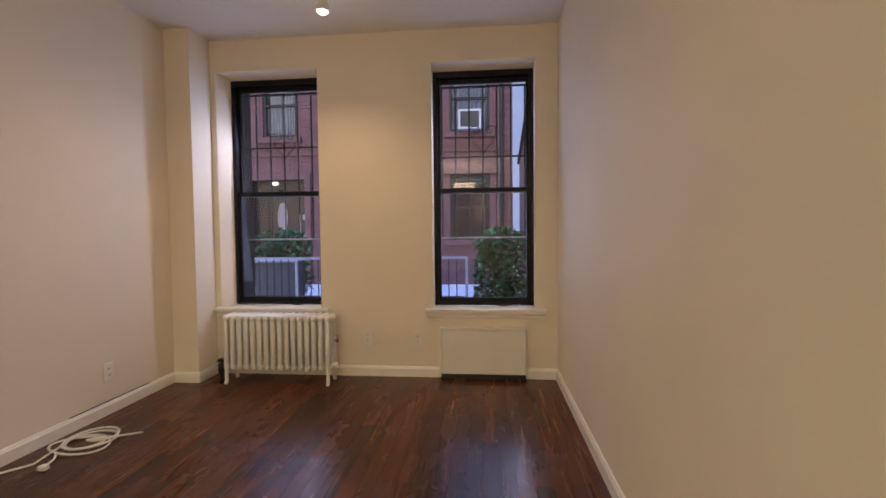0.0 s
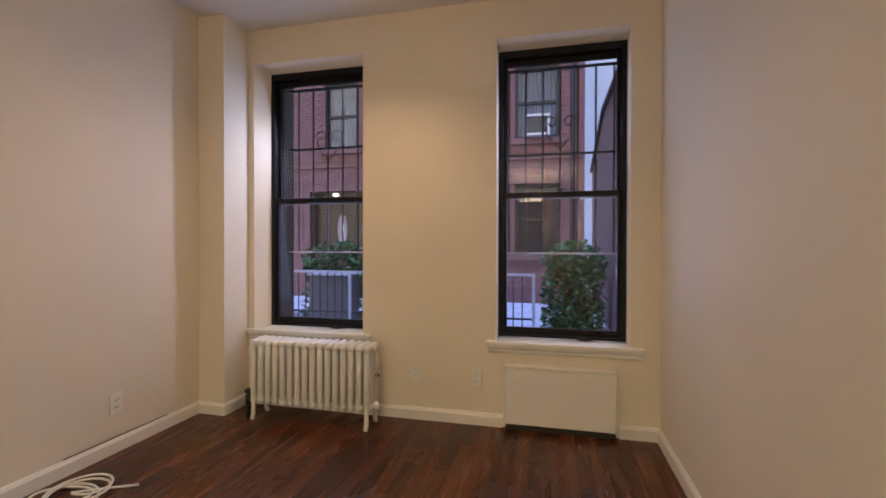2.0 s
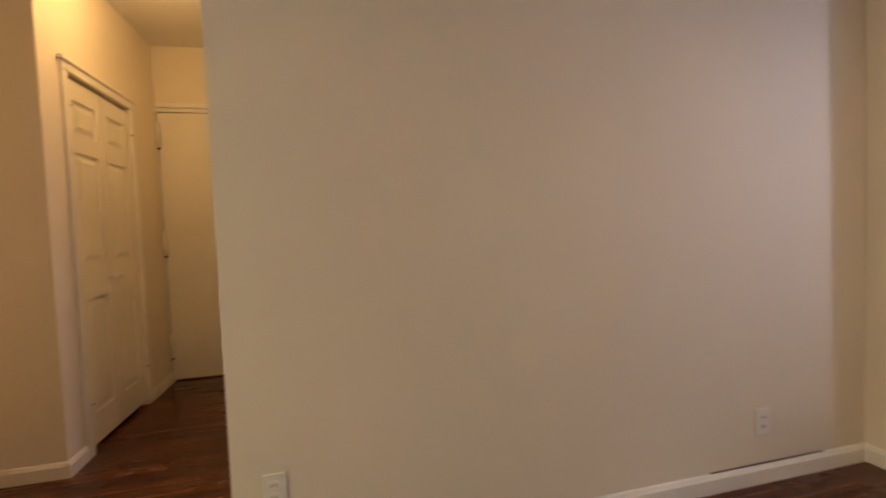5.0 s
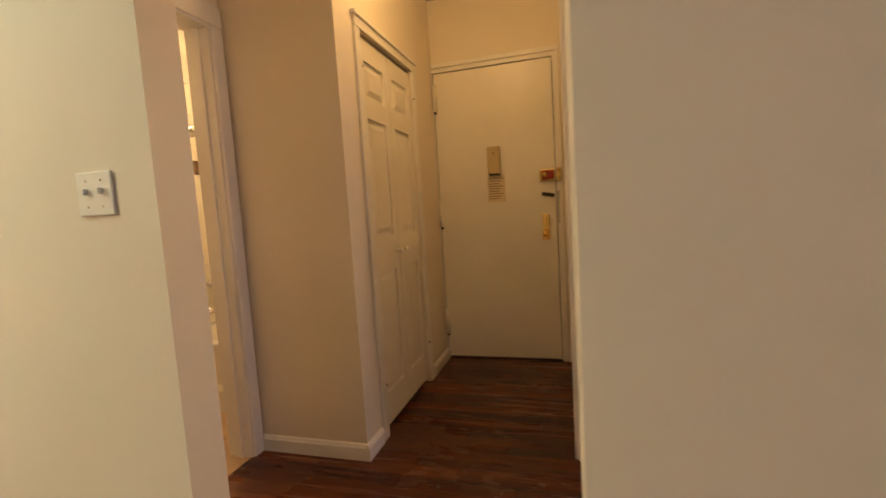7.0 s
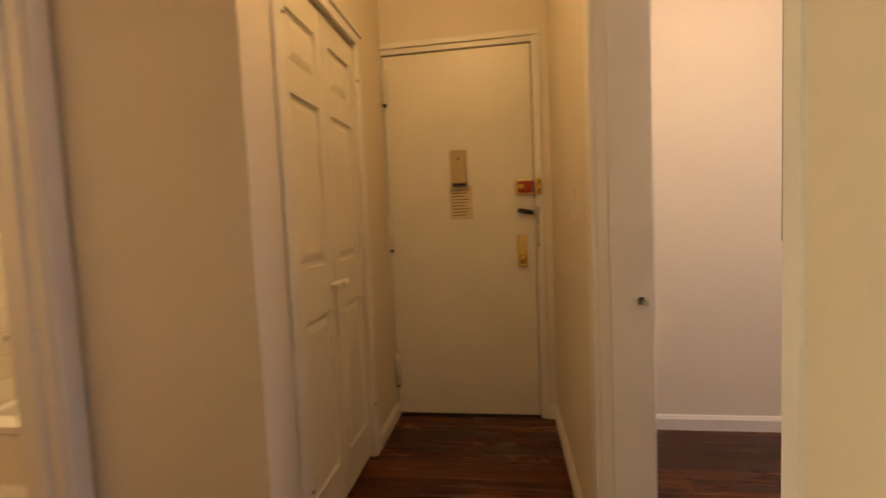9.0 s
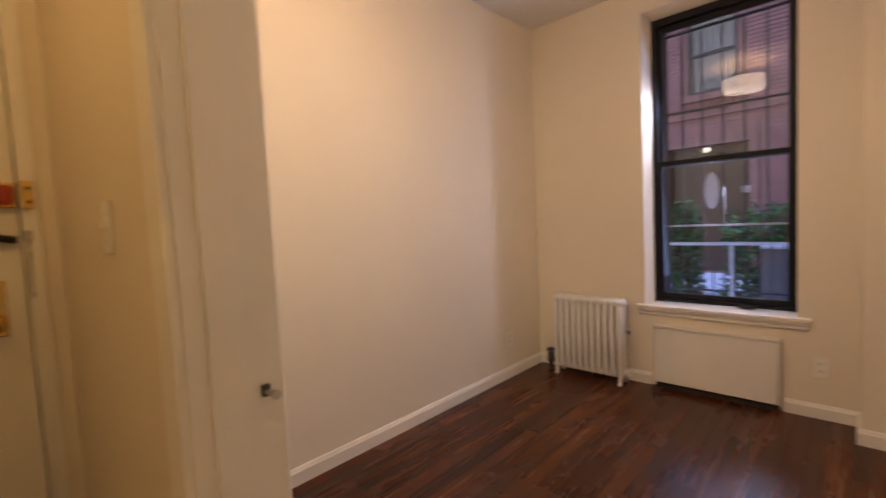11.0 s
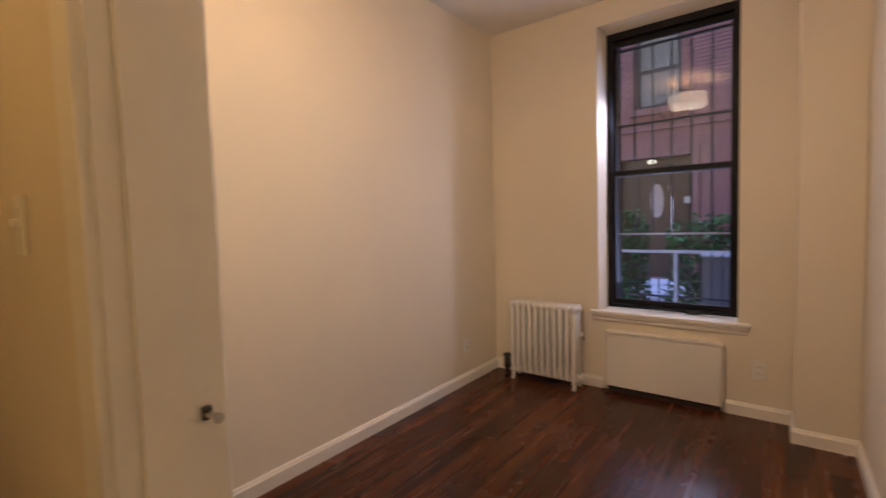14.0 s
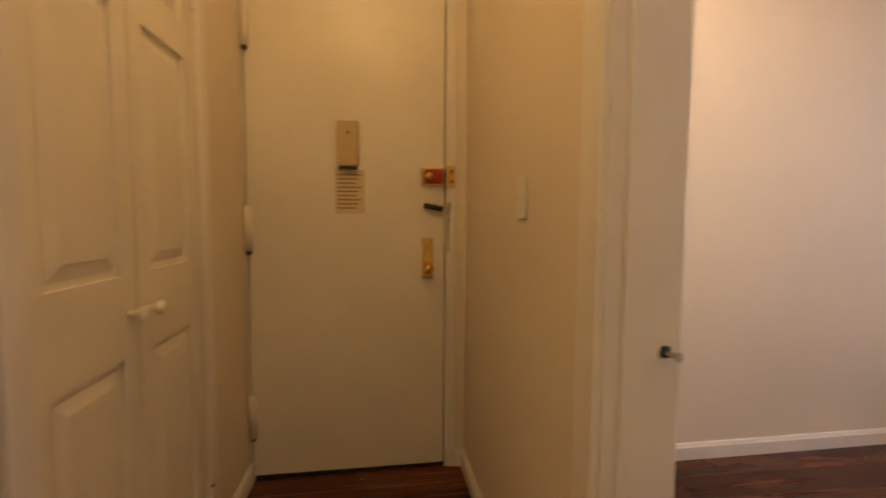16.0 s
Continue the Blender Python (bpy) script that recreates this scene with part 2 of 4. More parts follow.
def tube(bm, pts, r, n=8, closed=False):
    pts = [Vector(p) for p in pts]
    rings = []
    for i, p in enumerate(pts):
        a, b = pts[max(i - 1, 0)], pts[min(i + 1, len(pts) - 1)]
        t = (b - a).normalized()
        u = t.orthogonal().normalized() if abs(t.z) > 0.9 else t.cross(Vector((0, 0, 1))).normalized()
        w = t.cross(u)
        rings.append([bm.verts.new(p + r * (math.cos(2 * math.pi * k / n) * u + math.sin(2 * math.pi * k / n) * w)) for k in range(n)])
    for a, b in zip(rings, rings[1:]):
        for k in range(n):
            bm.faces.new((a[k], a[(k + 1) % n], b[(k + 1) % n], b[k]))
    bm.faces.new(rings[0]), bm.faces.new(list(reversed(rings[-1])))
    bmesh.ops.recalc_face_normals(bm, faces=bm.faces)
    return bm


def mesh(name, bm, mat, smooth=False):
    data = bpy.data.meshes.new(name)
    for f in bm.faces:
        f.smooth = smooth
    bm.to_mesh(data)
    bm.free()
    data.materials.append(mat)
    return data


def part(name, bm, mat, parent, label="", smooth=False):
    ob = new(name, mesh(name, bm, mat, smooth))
    ob.parent = parent
    if label:
        tagged(ob, label)
    return ob


def thing(name, label, category, group="", kind=""):
    return tagged(new(name), label, category, group, kind)


def solid(name, bm, mat, label, category, kind="", smooth=False, group=""):
    return tagged(new(name, mesh(name, bm, mat, smooth)), label, category, group, kind)


def B():
    return bmesh.new()


def wall_y(bm, x0, x1, y0, y1, z0, z1, holes=()):
    """A wall along x with rectangular holes (x0, x1, z0, z1), in order of x."""
    x = x0
    for hx0, hx1, hz0, hz1 in holes:
        box(bm, x, hx0, y0, y1, z0, z1)
        if hz0 > z0:
            box(bm, hx0, hx1, y0, y1, z0, hz0)
        if hz1 < z1:
            box(bm, hx0, hx1, y0, y1, hz1, z1)
        x = hx1
    box(bm, x, x1, y0, y1, z0, z1)
    return bm


H = 2.64
XR, XE, XB = 2.902, -2.437, -2.337
YH, YC = -2.915, -3.865
YS = -9.0

# ---- structure ----
st = "structure"
W1, W2, W3 = (0.245, 1.075, 0.52, 2.398), (1.963, 2.737, 0.52, 2.398), (-1.505, -0.69, 0.54, 2.482)
bm = wall_y(B(), XB - 0.2, XR + 0.2, 0, 0.36, -0.2, H + 0.15, (W3, W1, W2))
prism(bm, [(0.245, 0.0), (0.245, 0.36), (0.305, 0.36), (0.305, 0.12)], "z", 0.52, 2.398)
prism(bm, [(-1.505, 0.0), (-1.505, 0.36), (-1.475, 0.36), (-1.475, 0.12)], "z", 0.54, 2.482)
for wa, wb, wz, dz in ((0.305, 1.075, 2.398, 0.035), (1.963, 2.737, 2.398, 0.035), (-1.475, -0.69, 2.482, 0.03)):
    prism(bm, [(0.0, wz), (0.36, wz), (0.36, wz - dz), (0.12, wz - dz)], "x", wa, wb)
solid("wall_north", bm, PAINT, "cream painted plaster wall with three deep window openings", "wall", st)
solid("wall_east", box(B(), XR, XR + 0.2, YS - 0.2, -0.002, -0.2, H + 0.15), PAINT, "plain cream painted plaster wall of the living room", "wall", st)
solid("wall_partition", prism(B(), [(-0.173, YH), (0, -2.908), (0, -0.002), (-0.173, -0.002)], "z", -0.02, H + 0.05), PAINT, "cream plaster partition between living room and bedroom", "wall", st)
bm = B()
box(bm, XE - 0.15, -1.20, YH, -2.785, -0.02, H + 0.05), box(bm, -1.20, -0.362, YH, -2.785, 2.07, H + 0.05)
prism(bm, [(-0.362, -2.879), (-0.173, YH), (-0.173, -2.785), (-0.362, -2.785)], "z", -0.02, H + 0.05)
solid("wall_hall_north", bm, PAINT, "cream plaster hall wall with the bedroom doorway", "wall", st)
solid("wall_bedroom_west", box(B(), XB - 0.2, XB, -2.783, -0.002, -0.02, H + 0.05), PAINT, "cream painted plaster wall of the bedroom", "wall", st)
bm = B()
box(bm, XE - 0.2, XE, YC - 0.75, -3.885, -0.02, H + 0.05)
box(bm, XE - 0.2, XE, -2.985, YH, -0.02, H + 0.05)
box(bm, XE - 0.2, XE, -3.885, -2.985, 2.165, H + 0.05)
solid("wall_entry", bm, PAINT, "cream plaster wall around the entry door", "wall", st)
bm = wall_y(B(), XE, -1.009, YC - 0.1, YC, -0.02, H + 0.05, ((-1.955, -1.235, -0.02, 2.02),))
box(bm, -1.109, -1.009, -4.45, YC - 0.1, -0.02, H + 0.05)
solid("wall_closet", bm, PAINT, "cream plaster wall around the hall closet", "wall", st)
bm = wall_y(B(), -3.0, 0, -4.57, -4.45, -0.02, H + 0.05, ((-0.955, -0.19, -0.02, 2.04),))
solid("wall_bathroom", bm, PAINT, "cream plaster wall with the bathroom doorway", "wall", st)
solid("wall_switch", prism(B(), [(-0.15, -4.45), (0, -4.45), (0, -3.798), (-0.15, -3.838)], "z", -0.02, H + 0.05), PAINT, "pale plaster wall end beside the hall opening", "wall", st)
solid("wall_west", box(B(), -0.2, 0, YS, -4.572, -0.02, H + 0.05), PAINT, "plain pale plaster wall", "wall", st)
solid("wall_south", box(B(), -0.2, XR, YS - 0.2, YS, -0.02, H + 0.05), PAINT, "plain cream plaster wall behind the walk", "wall", st)
solid("ceiling", box(B(), -3.2, XR + 0.2, YS - 0.2, 0.36, H + 0.001, H + 0.25), CEIL, "flat white painted ceiling", "ceiling", st)
solid("column_living", box(B(), 0.002, 0.2, -0.245, -0.002, 0, H), PAINT, "boxed cream plaster pipe chase in the corner", "column", st)
solid("column_bedroom", box(B(), -0.425, -0.175, -0.235, -0.002, 0, H), PAINT, "boxed cream plaster pipe chase in the bedroom corner", "column", st)
solid("subfloor", box(B(), -3.2, XR + 0.1, YS - 0.1, -0.002, -0.2, -0.012), UNDER, "dark floor bed below the strips", "floor", st)


def skirt(name, runs, label):
    """Baseboards: runs of (x0, y0, x1, y1, nx, ny), n pointing into the room."""
    for x0, y0, x1, y1, nx, ny in runs:
        bm, d = B(), 0.016
        prof = [(0, 0), (d, 0), (d, 0.060), (d * 0.75, 0.066), (d * 0.5, 0.075), (0.002, 0.079), (0, 0.079)]
        if nx == 0:
            prism(bm, [(y0 + ny * p, q) for p, q in prof], "x", min(x0, x1), max(x0, x1))
        else:
            lo = [bm.verts.new((x0 + nx * p, y0, q)) for p, q in prof]
            hi = [bm.verts.new((x0 + nx * p, y1, q)) for p, q in prof]
            bm.faces.new(lo), bm.faces.new(hi)
            for i in range(len(prof)):
                j = (i + 1) % len(prof)
                bm.faces.new((lo[i], lo[j], hi[j], hi[i]))
            bmesh.ops.recalc_face_normals(bm, faces=bm.faces)
        solid("baseboard", bm, TRIM, label, "baseboard", st)


skirt("b", [(0.2, -0.001, 2.005, -0.001, 0, -1), (2.68, -0.001, XR - 0.001, -0.001, 0, -1), (XR - 0.001, YS, XR - 0.001, -0.018, -1, 0), (0.001, -2.909, 0.001, -0.246, 1, 0),
            (0.001, -0.246, 0.216, -0.246, 0, -1), (0.201, -0.246, 0.201, -0.018, 1, 0), (0.001, -4.6, 0.001, -3.801, 1, 0)], "white moulded wooden baseboard in the living room")
skirt("b", [(XB, -0.001, -1.47, -0.001, 0, -1), (-0.745, -0.001, -0.426, -0.001, 0, -1), (XB + 0.001, -2.783, XB + 0.001, -0.018, 1, 0), (-0.441, -0.236, -0.175, -0.236, 0, -1),
            (-0.426, -0.236, -0.426, -0.018, -1, 0), (-0.174, -2.78, -0.174, -0.253, -1, 0)], "white moulded wooden baseboard in the bedroom")
skirt("b", [(XE + 0.016, YH - 0.001, -1.26, YH - 0.001, 0, -1), (XE + 0.001, -2.96, XE + 0.001, YH, 1, 0), (XE, YC + 0.001, -2.03, YC + 0.001, 0, 1), (-1.17, YC + 0.001, -0.993, YC + 0.001, 0, 1),
            (-1.008, -4.45, -1.008, YC + 0.001, 1, 0)], "white moulded wooden baseboard in the hall")


def window(name, hole, sill, label):
    x0, x1, z0, z1 = hole
    w = thing(name, label, "window", kind=st)
    y0, y1, fw, zb = 0.115, 0.19, 0.03, z0 + 0.02
    zm = (zb + z1) / 2 - 0.01
    bm = B()
    box(bm, x0, x0 + fw, y0, 0.358, zb, z1), box(bm, x1 - fw, x1, y0, 0.358, zb, z1)
    box(bm, x0 + fw, x1 - fw, y0, y1, z1 - 0.045, z1), box(bm, x0 + fw, x1 - fw, y0, y1, zb, zb + 0.022)
    part("window_frame", bm, BLACK, w)
    for nm, a, b, ya in (("lower_sash", zb + 0.024, zm + 0.02, 0.128), ("upper_sash", zm - 0.02, z1 - 0.047, 0.158)):
        bm, r = B(), 0.022
        xa, xb = x0 + fw + 0.001, x1 - fw - 0.001
        box(bm, xa, xa + r, ya, ya + 0.028, a, b, 0.003), box(bm, xb - r, xb, ya, ya + 0.028, a, b, 0.003)
        box(bm, xa + r, xb - r, ya, ya + 0.028, a, a + 0.034, 0.003), box(bm, xa + r, xb - r, ya, ya + 0.028, b - 0.034, b, 0.003)
        s = part(nm, bm, BLACK, w)
        p = part("pane", box(B(), xa + r - 0.003, xb - r + 0.003, ya + 0.012, ya + 0.016, a + 0.03, b - 0.03), PANE, s)
        p.visible_shadow = False
    xm = (x0 + x1) / 2
    part("sash_lock", box(rod(B(), (xm, 0.14, zm + 0.02), (xm, 0.14, zm + 0.034), 0.018), xm - 0.02, xm + 0.045, 0.13, 0.15, zm + 0.03, zm + 0.04, 0.003), DARKMETAL, w)
    part("latch", box(box(B(), xm + 0.1, xm + 0.19, 0.09, 0.116, zb + 0.0, zb + 0.02, 0.004), xm + 0.12, xm + 0.17, 0.075, 0.1, zb, zb + 0.012, 0.003), BLACK, w)
    sx0, sx1 = sill
    bm = box(B(), sx0, sx1, -0.042, -0.001, z0 - 0.012, z0 + 0.014, 0.006)
    box(bm, x0, x1, -0.004, 0.13, z0 - 0.012, z0 + 0.0135)
    part("window_sill", bm, TRIM, w, "white painted wooden stool")
    bm = B()
    prism(bm, [(-0.001, z0 - 0.013), (-0.032, z0 - 0.013), (-0.032, z0 - 0.022), (-0.02, z0 - 0.036), (-0.02, z0 - 0.05), (-0.012, z0 - 0.058), (-0.001, z0 - 0.058)], "x", sx0 + 0.012, sx1 - 0.012)
    part("apron", bm, TRIM, w)
    return w


window("window_1", (0.305, 1.075, 0.52, 2.362), (0.205, 1.141), "black metal double-hung window above the radiator")
window("window_2", (1.963, 2.737, 0.52, 2.362), (1.903, 2.816), "black metal double-hung window above the white wall panel")
window("window_3", (-1.475, -0.69, 0.54, 2.451), (-1.553, -0.627), "tall black metal double-hung bedroom window")


def scroll(bm, cx, y, cz, r, turn, sx=1, r0=0.006):
    pts = []
    for i in range(22):
        a = turn + sx * i * 0.32
        rr = r * (1 - i / 26)
        pts.append((cx + rr * math.cos(a), y, cz + rr * math.sin(a)))
    return tube(bm, pts, r0, 6)


def guard(hole, label, middle=1.85):
    x0, x1, z0, z1 = hole
    g = thing("window_guard", label, "window guard", group="window guards")
    y = 0.30
    n = 7
    # lowest crossbar is pale: the highlight along it is put into its colour
    for z, mt in ((1.07, PALERAIL), (middle, STEEL), (z1 - 0.1, STEEL)):
        part("crossbar", box(B(), x0, x1, y - 0.012, y + 0.012, z - 0.006, z + 0.006), mt, g)
    xm = (x0 + x1) / 2
    for i in range(n):
        x = x0 + 0.05 + (x1 - x0 - 0.1) * i / (n - 1)
        low = 1.07
        part("bar", rod(B(), (x, y, low), (x, y, z1 - 0.1), 0.0065, n=8), STEEL, g)
    zs = 1.07 + 0.62 * (z1 - 1.07)
    for sx in (-1, 1):
        part("scroll", scroll(B(), xm + sx * 0.06, y + 0.012, zs + 0.05, 0.05, math.pi / 2 - sx * math.pi / 2, sx, 0.005), STEEL, g)
        part("brace", tube(B(), [(xm + sx * 0.1, y + 0.012, zs + 0.03), (xm + sx * 0.08, y + 0.012, zs - 0.04), (xm, y + 0.012, zs - 0.13)], 0.004, 6), STEEL, g)
    return g


guard(W1, "black wrought iron window guard with scrollwork")
guard(W2, "black wrought iron window guard with scrollwork", 1.73)
guard(W3, "black wrought iron window guard with scrollwork")


def radiator(x0, x1, yb, yf, z1, n, label, foot):
    """Cast-iron column radiator of n sections along x, between yb at the back and yf in front."""
    r = thing("radiator", label, "radiator", group="cast iron radiators")
    w = (x1 - x0) / n
    z0 = foot
    for i in range(n):
        bm, c = B(), x0 + (i + 0.5) * w
        for k in range(3):
            y = yf + (yb - yf) * (k + 0.5) / 3
            d = (yb - yf) / 3
            box(bm, c - w * 0.33, c + w * 0.33, y - d * 0.46, y + d * 0.46, z0 + 0.03, z1 - 0.03, min(w * 0.26, d * 0.3))
        box(bm, c - w * 0.44, c + w * 0.44, yf, yb, z1 - 0.05, z1, w * 0.36)
        box(bm, c - w * 0.44, c + w * 0.44, yf + 0.004, yb - 0.004, z0, z0 + 0.05, w * 0.36)
        part("section", bm, IRON, r, smooth=True)
    for z in (z0 + 0.03, z1 - 0.03):
        part("hub", rod(B(), (x0 - 0.008, (yf + yb) / 2, z), (x1 + 0.012, (yf + yb) / 2, z), 0.02, n=14), IRON, r, smooth=True)
    for x in (x0 + w / 2, x1 - w / 2):
        for y, s in ((yf + 0.02, -1), (yb - 0.02, 1)):
            bm = B()
            tube(bm, [(x, y, z0 + 0.06), (x, y + s * 0.004, z0 * 0.6), (x, y + s * 0.002, z0 * 0.3), (x, y - s * -0.012, 0.012), (x, y + s * 0.014, 0.0)], 0.014, 10)
            part("leg", bm, IRON, r, smooth=True)
    ye = (yf + yb) / 2
    bm = rod(B(), (x0 - 0.055, ye, 0.0), (x0 - 0.055, ye, 0.1), 0.017)
    rod(bm, (x0 - 0.055, ye, 0.06), (x0 - 0.055, ye, 0.13), 0.026), rod(bm, (x0 - 0.055, ye, z0 + 0.03), (x0 - 0.002, ye, z0 + 0.03), 0.017)
    v = part("valve", bm, DARKMETAL, r, "dark steam valve", smooth=True)
    part("handwheel", rod(B(), (x0 - 0.055, ye, 0.145), (x0 - 0.055, ye, 0.165), 0.032, 0.028), DARKMETAL, v)
    bm = rod(B(), (x1 + 0.002, ye, z1 * 0.62), (x1 + 0.022, ye, z1 * 0.62), 0.008)
    rod(bm, (x1 + 0.024, ye, z1 * 0.6), (x1 + 0.024, ye, z1 * 0.6 + 0.055), 0.013, 0.009)
    part("air_vent", bm, CHROME, r, "small chrome air vent", smooth=True)
    bm = rod(B(), (x1 + 0.004, ye, z0 + 0.03), (x1 + 0.03, ye, z0 + 0.03), 0.026, 0.02, n=6)
    part("plug", bm, IRON, r)
    return r


radiator(0.40, 1.235, -0.10, -0.27, 0.515, 16, "white painted cast-iron radiator with sixteen sections below the window", 0.10)
radiator(-2.12, -1.60, -0.06, -0.185, 0.595, 11, "white painted slim cast-iron radiator in the bedroom corner", 0.055)


def cover(x0, x1, z0, z1, label):
    t = thing("wall_panel", label, "panel", group="panels below windows")
    part("panel", box(B(), x0 + 0.008, x1 - 0.008, -0.05, -0.03, z0 + 0.014, z1 - 0.012, 0.003), PANEL, t)
    # dark block set back from the edge: the shadow line as colour
    part("edge_shade", box(B(), x0 + 0.022, x1 - 0.022, -0.03, -0.001, z0 + 0.03, z1 - 0.03), SLOT_SHADE, t, "dark block drawing the shade behind the panel edge")
    part("top_strip", box(B(), x0, x1, -0.058, -0.001, z1 - 0.009, z1 + 0.006, 0.003), TRIM, t)
    for x in (x0, x1):
        part("side_strip", box(B(), x - 0.005, x + 0.005, -0.042, -0.001, z0, z1 - 0.0095, 0.002), TRIM, t)
    # shade under the panel, put in as a dark block
    part("bottom_shade", box(B(), x0 + 0.006, x1 - 0.006, -0.03, -0.001, 0, z0), SLOT_SHADE, t, "dark block drawing the shade below the panel at the floor")


cover(2.018, 2.667, 0.026, 0.39, "flat white painted access panel on the wall under the window")
cover(-1.44, -0.762, 0.028, 0.418, "flat white painted access panel under the bedroom window")


def outlet(m, label, kind="outlet"):
    """Plate in the xz plane facing -y, placed by m."""
    t = thing("wall_outlet" if kind == "outlet" else "light_switch", label, "outlet" if kind == "outlet" else "switch", group="wall plates")
    w = 0.054 if kind == "double" else 0.036
    hh = 0.051 if kind == "double" else 0.058
    part("plate", box(B(), -w, w, -0.006, 0, -hh, hh, 0.003), PLATE, t)
    if kind == "outlet":
        for z in (-0.02, 0.02):
            s = part("socket", rod(box(B(), -0.014, 0.014, -0.0075, -0.006, z - 0.013, z + 0.013, 0.0006), (0, -0.0078, z), (0, -0.006, z), 0.0165, n=16), PLATE, t)
            for x in (-0.006, 0.006):
                part("slot", box(B(), x - 0.0013, x + 0.0013, -0.009, -0.0079, z - 0.003, z + 0.007), SLOT_SHADE, s)
    else:
        for x in ((-0.023, 0.023) if kind == "double" else (0,)):
            part("toggle", box(B(), x - 0.005, x + 0.005, -0.018, -0.006, -0.002, 0.013, 0.002), PLATE, t)
            for z in (-0.03, 0.03):
                part("screw", rod(B(), (x, -0.007, z), (x, -0.006, z), 0.003), NICKEL, t)
    t.matrix_basis = m
    return t


outlet(pose(1.444, -0.001, 0.297), "white duplex outlet on the window wall")
outlet(pose(1.839, -0.001, 0.289), "white duplex outlet on the window wall")
outlet(pose(0.001, -0.831, 0.261, 0, 0, 90), "white duplex outlet low on the partition")
outlet(pose(0.001, -2.78, 0.315, 0, 0, 90), "white duplex outlet near the partition end")
outlet(pose(-0.585, -0.001, 0.284), "white duplex outlet beside the bedroom panel")
outlet(pose(XB + 0.001, -0.441, 0.285, 0, 0, 90), "white duplex outlet on the bedroom side wall")
outlet(pose(0.001, -3.972, 1.230, 0, 0, 90), "white double toggle light switch plate", "double")
outlet(pose(-1.63, YH - 0.001, 1.21), "white single toggle light switch in the hall", "single")

# ---- entry door ----
d = thing("door_1", "cream painted steel entry door, closed", "door", kind=st)
part("leaf", box(B(), XE - 0.045, XE - 0.008, -3.856, -3.012, 0.012, 2.13, 0.002), DOOR, d)
bm = B()
for a, b in ((-3.884, -3.861), (-3.007, -2.986)):
    box(bm, XE - 0.1, XE + 0.004, a, b, 0, 2.163)
box(bm, XE - 0.1, XE + 0.004, -3.861, -3.007, 2.136, 2.163)
part("frame", bm, TRIM, d)
bm = B()
box(bm, XE + 0.0005, XE + 0.016, -2.995, -2.962, 0, 2.165, 0.003), box(bm, XE + 0.0005, XE + 0.016, -3.8645, -3.862, 0, 2.165)
box(bm, XE + 0.0005, XE + 0.0155, -3.862, -2.962, 2.166, 2.2, 0.003)
part("casing", bm, TRIM, d)
part("threshold", box(B(), XE - 0.09, XE + 0.0, -3.86, -3.008, 0, 0.01), DARKMETAL, d)
# added dark sheet that makes the gaps round the leaf read as shade
part("gap_shade", box(B(), XE - 0.11, XE - 0.1, -3.885, -2.985, 0, 2.165), SLOT_SHADE, d)
for z in (1.95, 1.105, 0.29):
    h = part("hinge", rod(B(), (XE + 0.01, -3.848, z - 0.095), (XE + 0.01, -3.848, z + 0.095), 0.017), DOOR, d, smooth=True)
    part("pin", ball(B(), (XE + 0.012, -3.848, z - 0.1), 0.012), DARKMETAL, h)
bm = box(B(), XE - 0.006, XE + 0.03, -3.478, -3.388, 1.375, 1.565, 0.006)
c = part("chime_box", bm, BEIGE, d, "beige plastic door chime box")
part("peephole", rod(B(), (XE + 0.03, -3.433, 1.515), (XE + 0.033, -3.433, 1.515), 0.006), SLOT_SHADE, c)
part("lip", box(B(), XE - 0.006, XE + 0.031, -3.47, -3.396, 1.363, 1.373), SLOT_SHADE, c)
pn = part("notice", box(B(), XE - 0.0078, XE - 0.006, -3.492, -3.364, 1.172, 1.362), PAPER, d, "yellowed paper notice")
for k in range(9):
    e = -3.38 - 0.012 * ((k * 7) % 3)
    part("text_line", box(B(), XE - 0.0058, XE - 0.0052, -3.482, e, 1.337 - k * 0.018, 1.343 - k * 0.018), INK, pn)
lk = part("rim_lock", box(B(), XE - 0.007, XE + 0.03, -3.105, -3.02, 1.305, 1.37, 0.012), RED, d, "red lacquered rim lock with brass trim")
part("cylinder", rod(B(), (XE + 0.03, -3.083, 1.338), (XE + 0.042, -3.083, 1.338), 0.02, 0.016, 20), BRASS, lk, smooth=True)
part("rim", box(B(), XE - 0.0075, XE + 0.006, -3.118, -3.014, 1.297, 1.378, 0.004), BRASS, lk)
sk2 = part("strike_plate", box(B(), XE + 0.005, XE + 0.03, -3.003, -2.972, 1.292, 1.384, 0.003), BRASS, d)
for z in (1.315, 1.36):
    part("screw", rod(B(), (XE + 0.03, -2.985, z), (XE + 0.032, -2.985, z), 0.006), SLOT_SHADE, sk2)
cg = part("chain_guard", rod(B(), (XE + 0.012, -3.105, 1.21), (XE + 0.014, -3.022, 1.193), 0.012), DARKMETAL, d, "dark swing-bar door guard", smooth=True)
part("arm", rod(B(), (XE + 0.012, -2.995, 1.215), (XE + 0.012, -2.995, 1.0), 0.006), NICKEL, cg)
part("arm_base", box(B(), XE + 0.004, XE + 0.02, -3.005, -2.985, 1.19, 1.225, 0.003), NICKEL, cg)
kp = part("lock_plate", box(B(), XE - 0.0075, XE + 0.002, -3.112, -3.062, 0.885, 1.066, 0.004), BRASS, d, "brass lock plate")
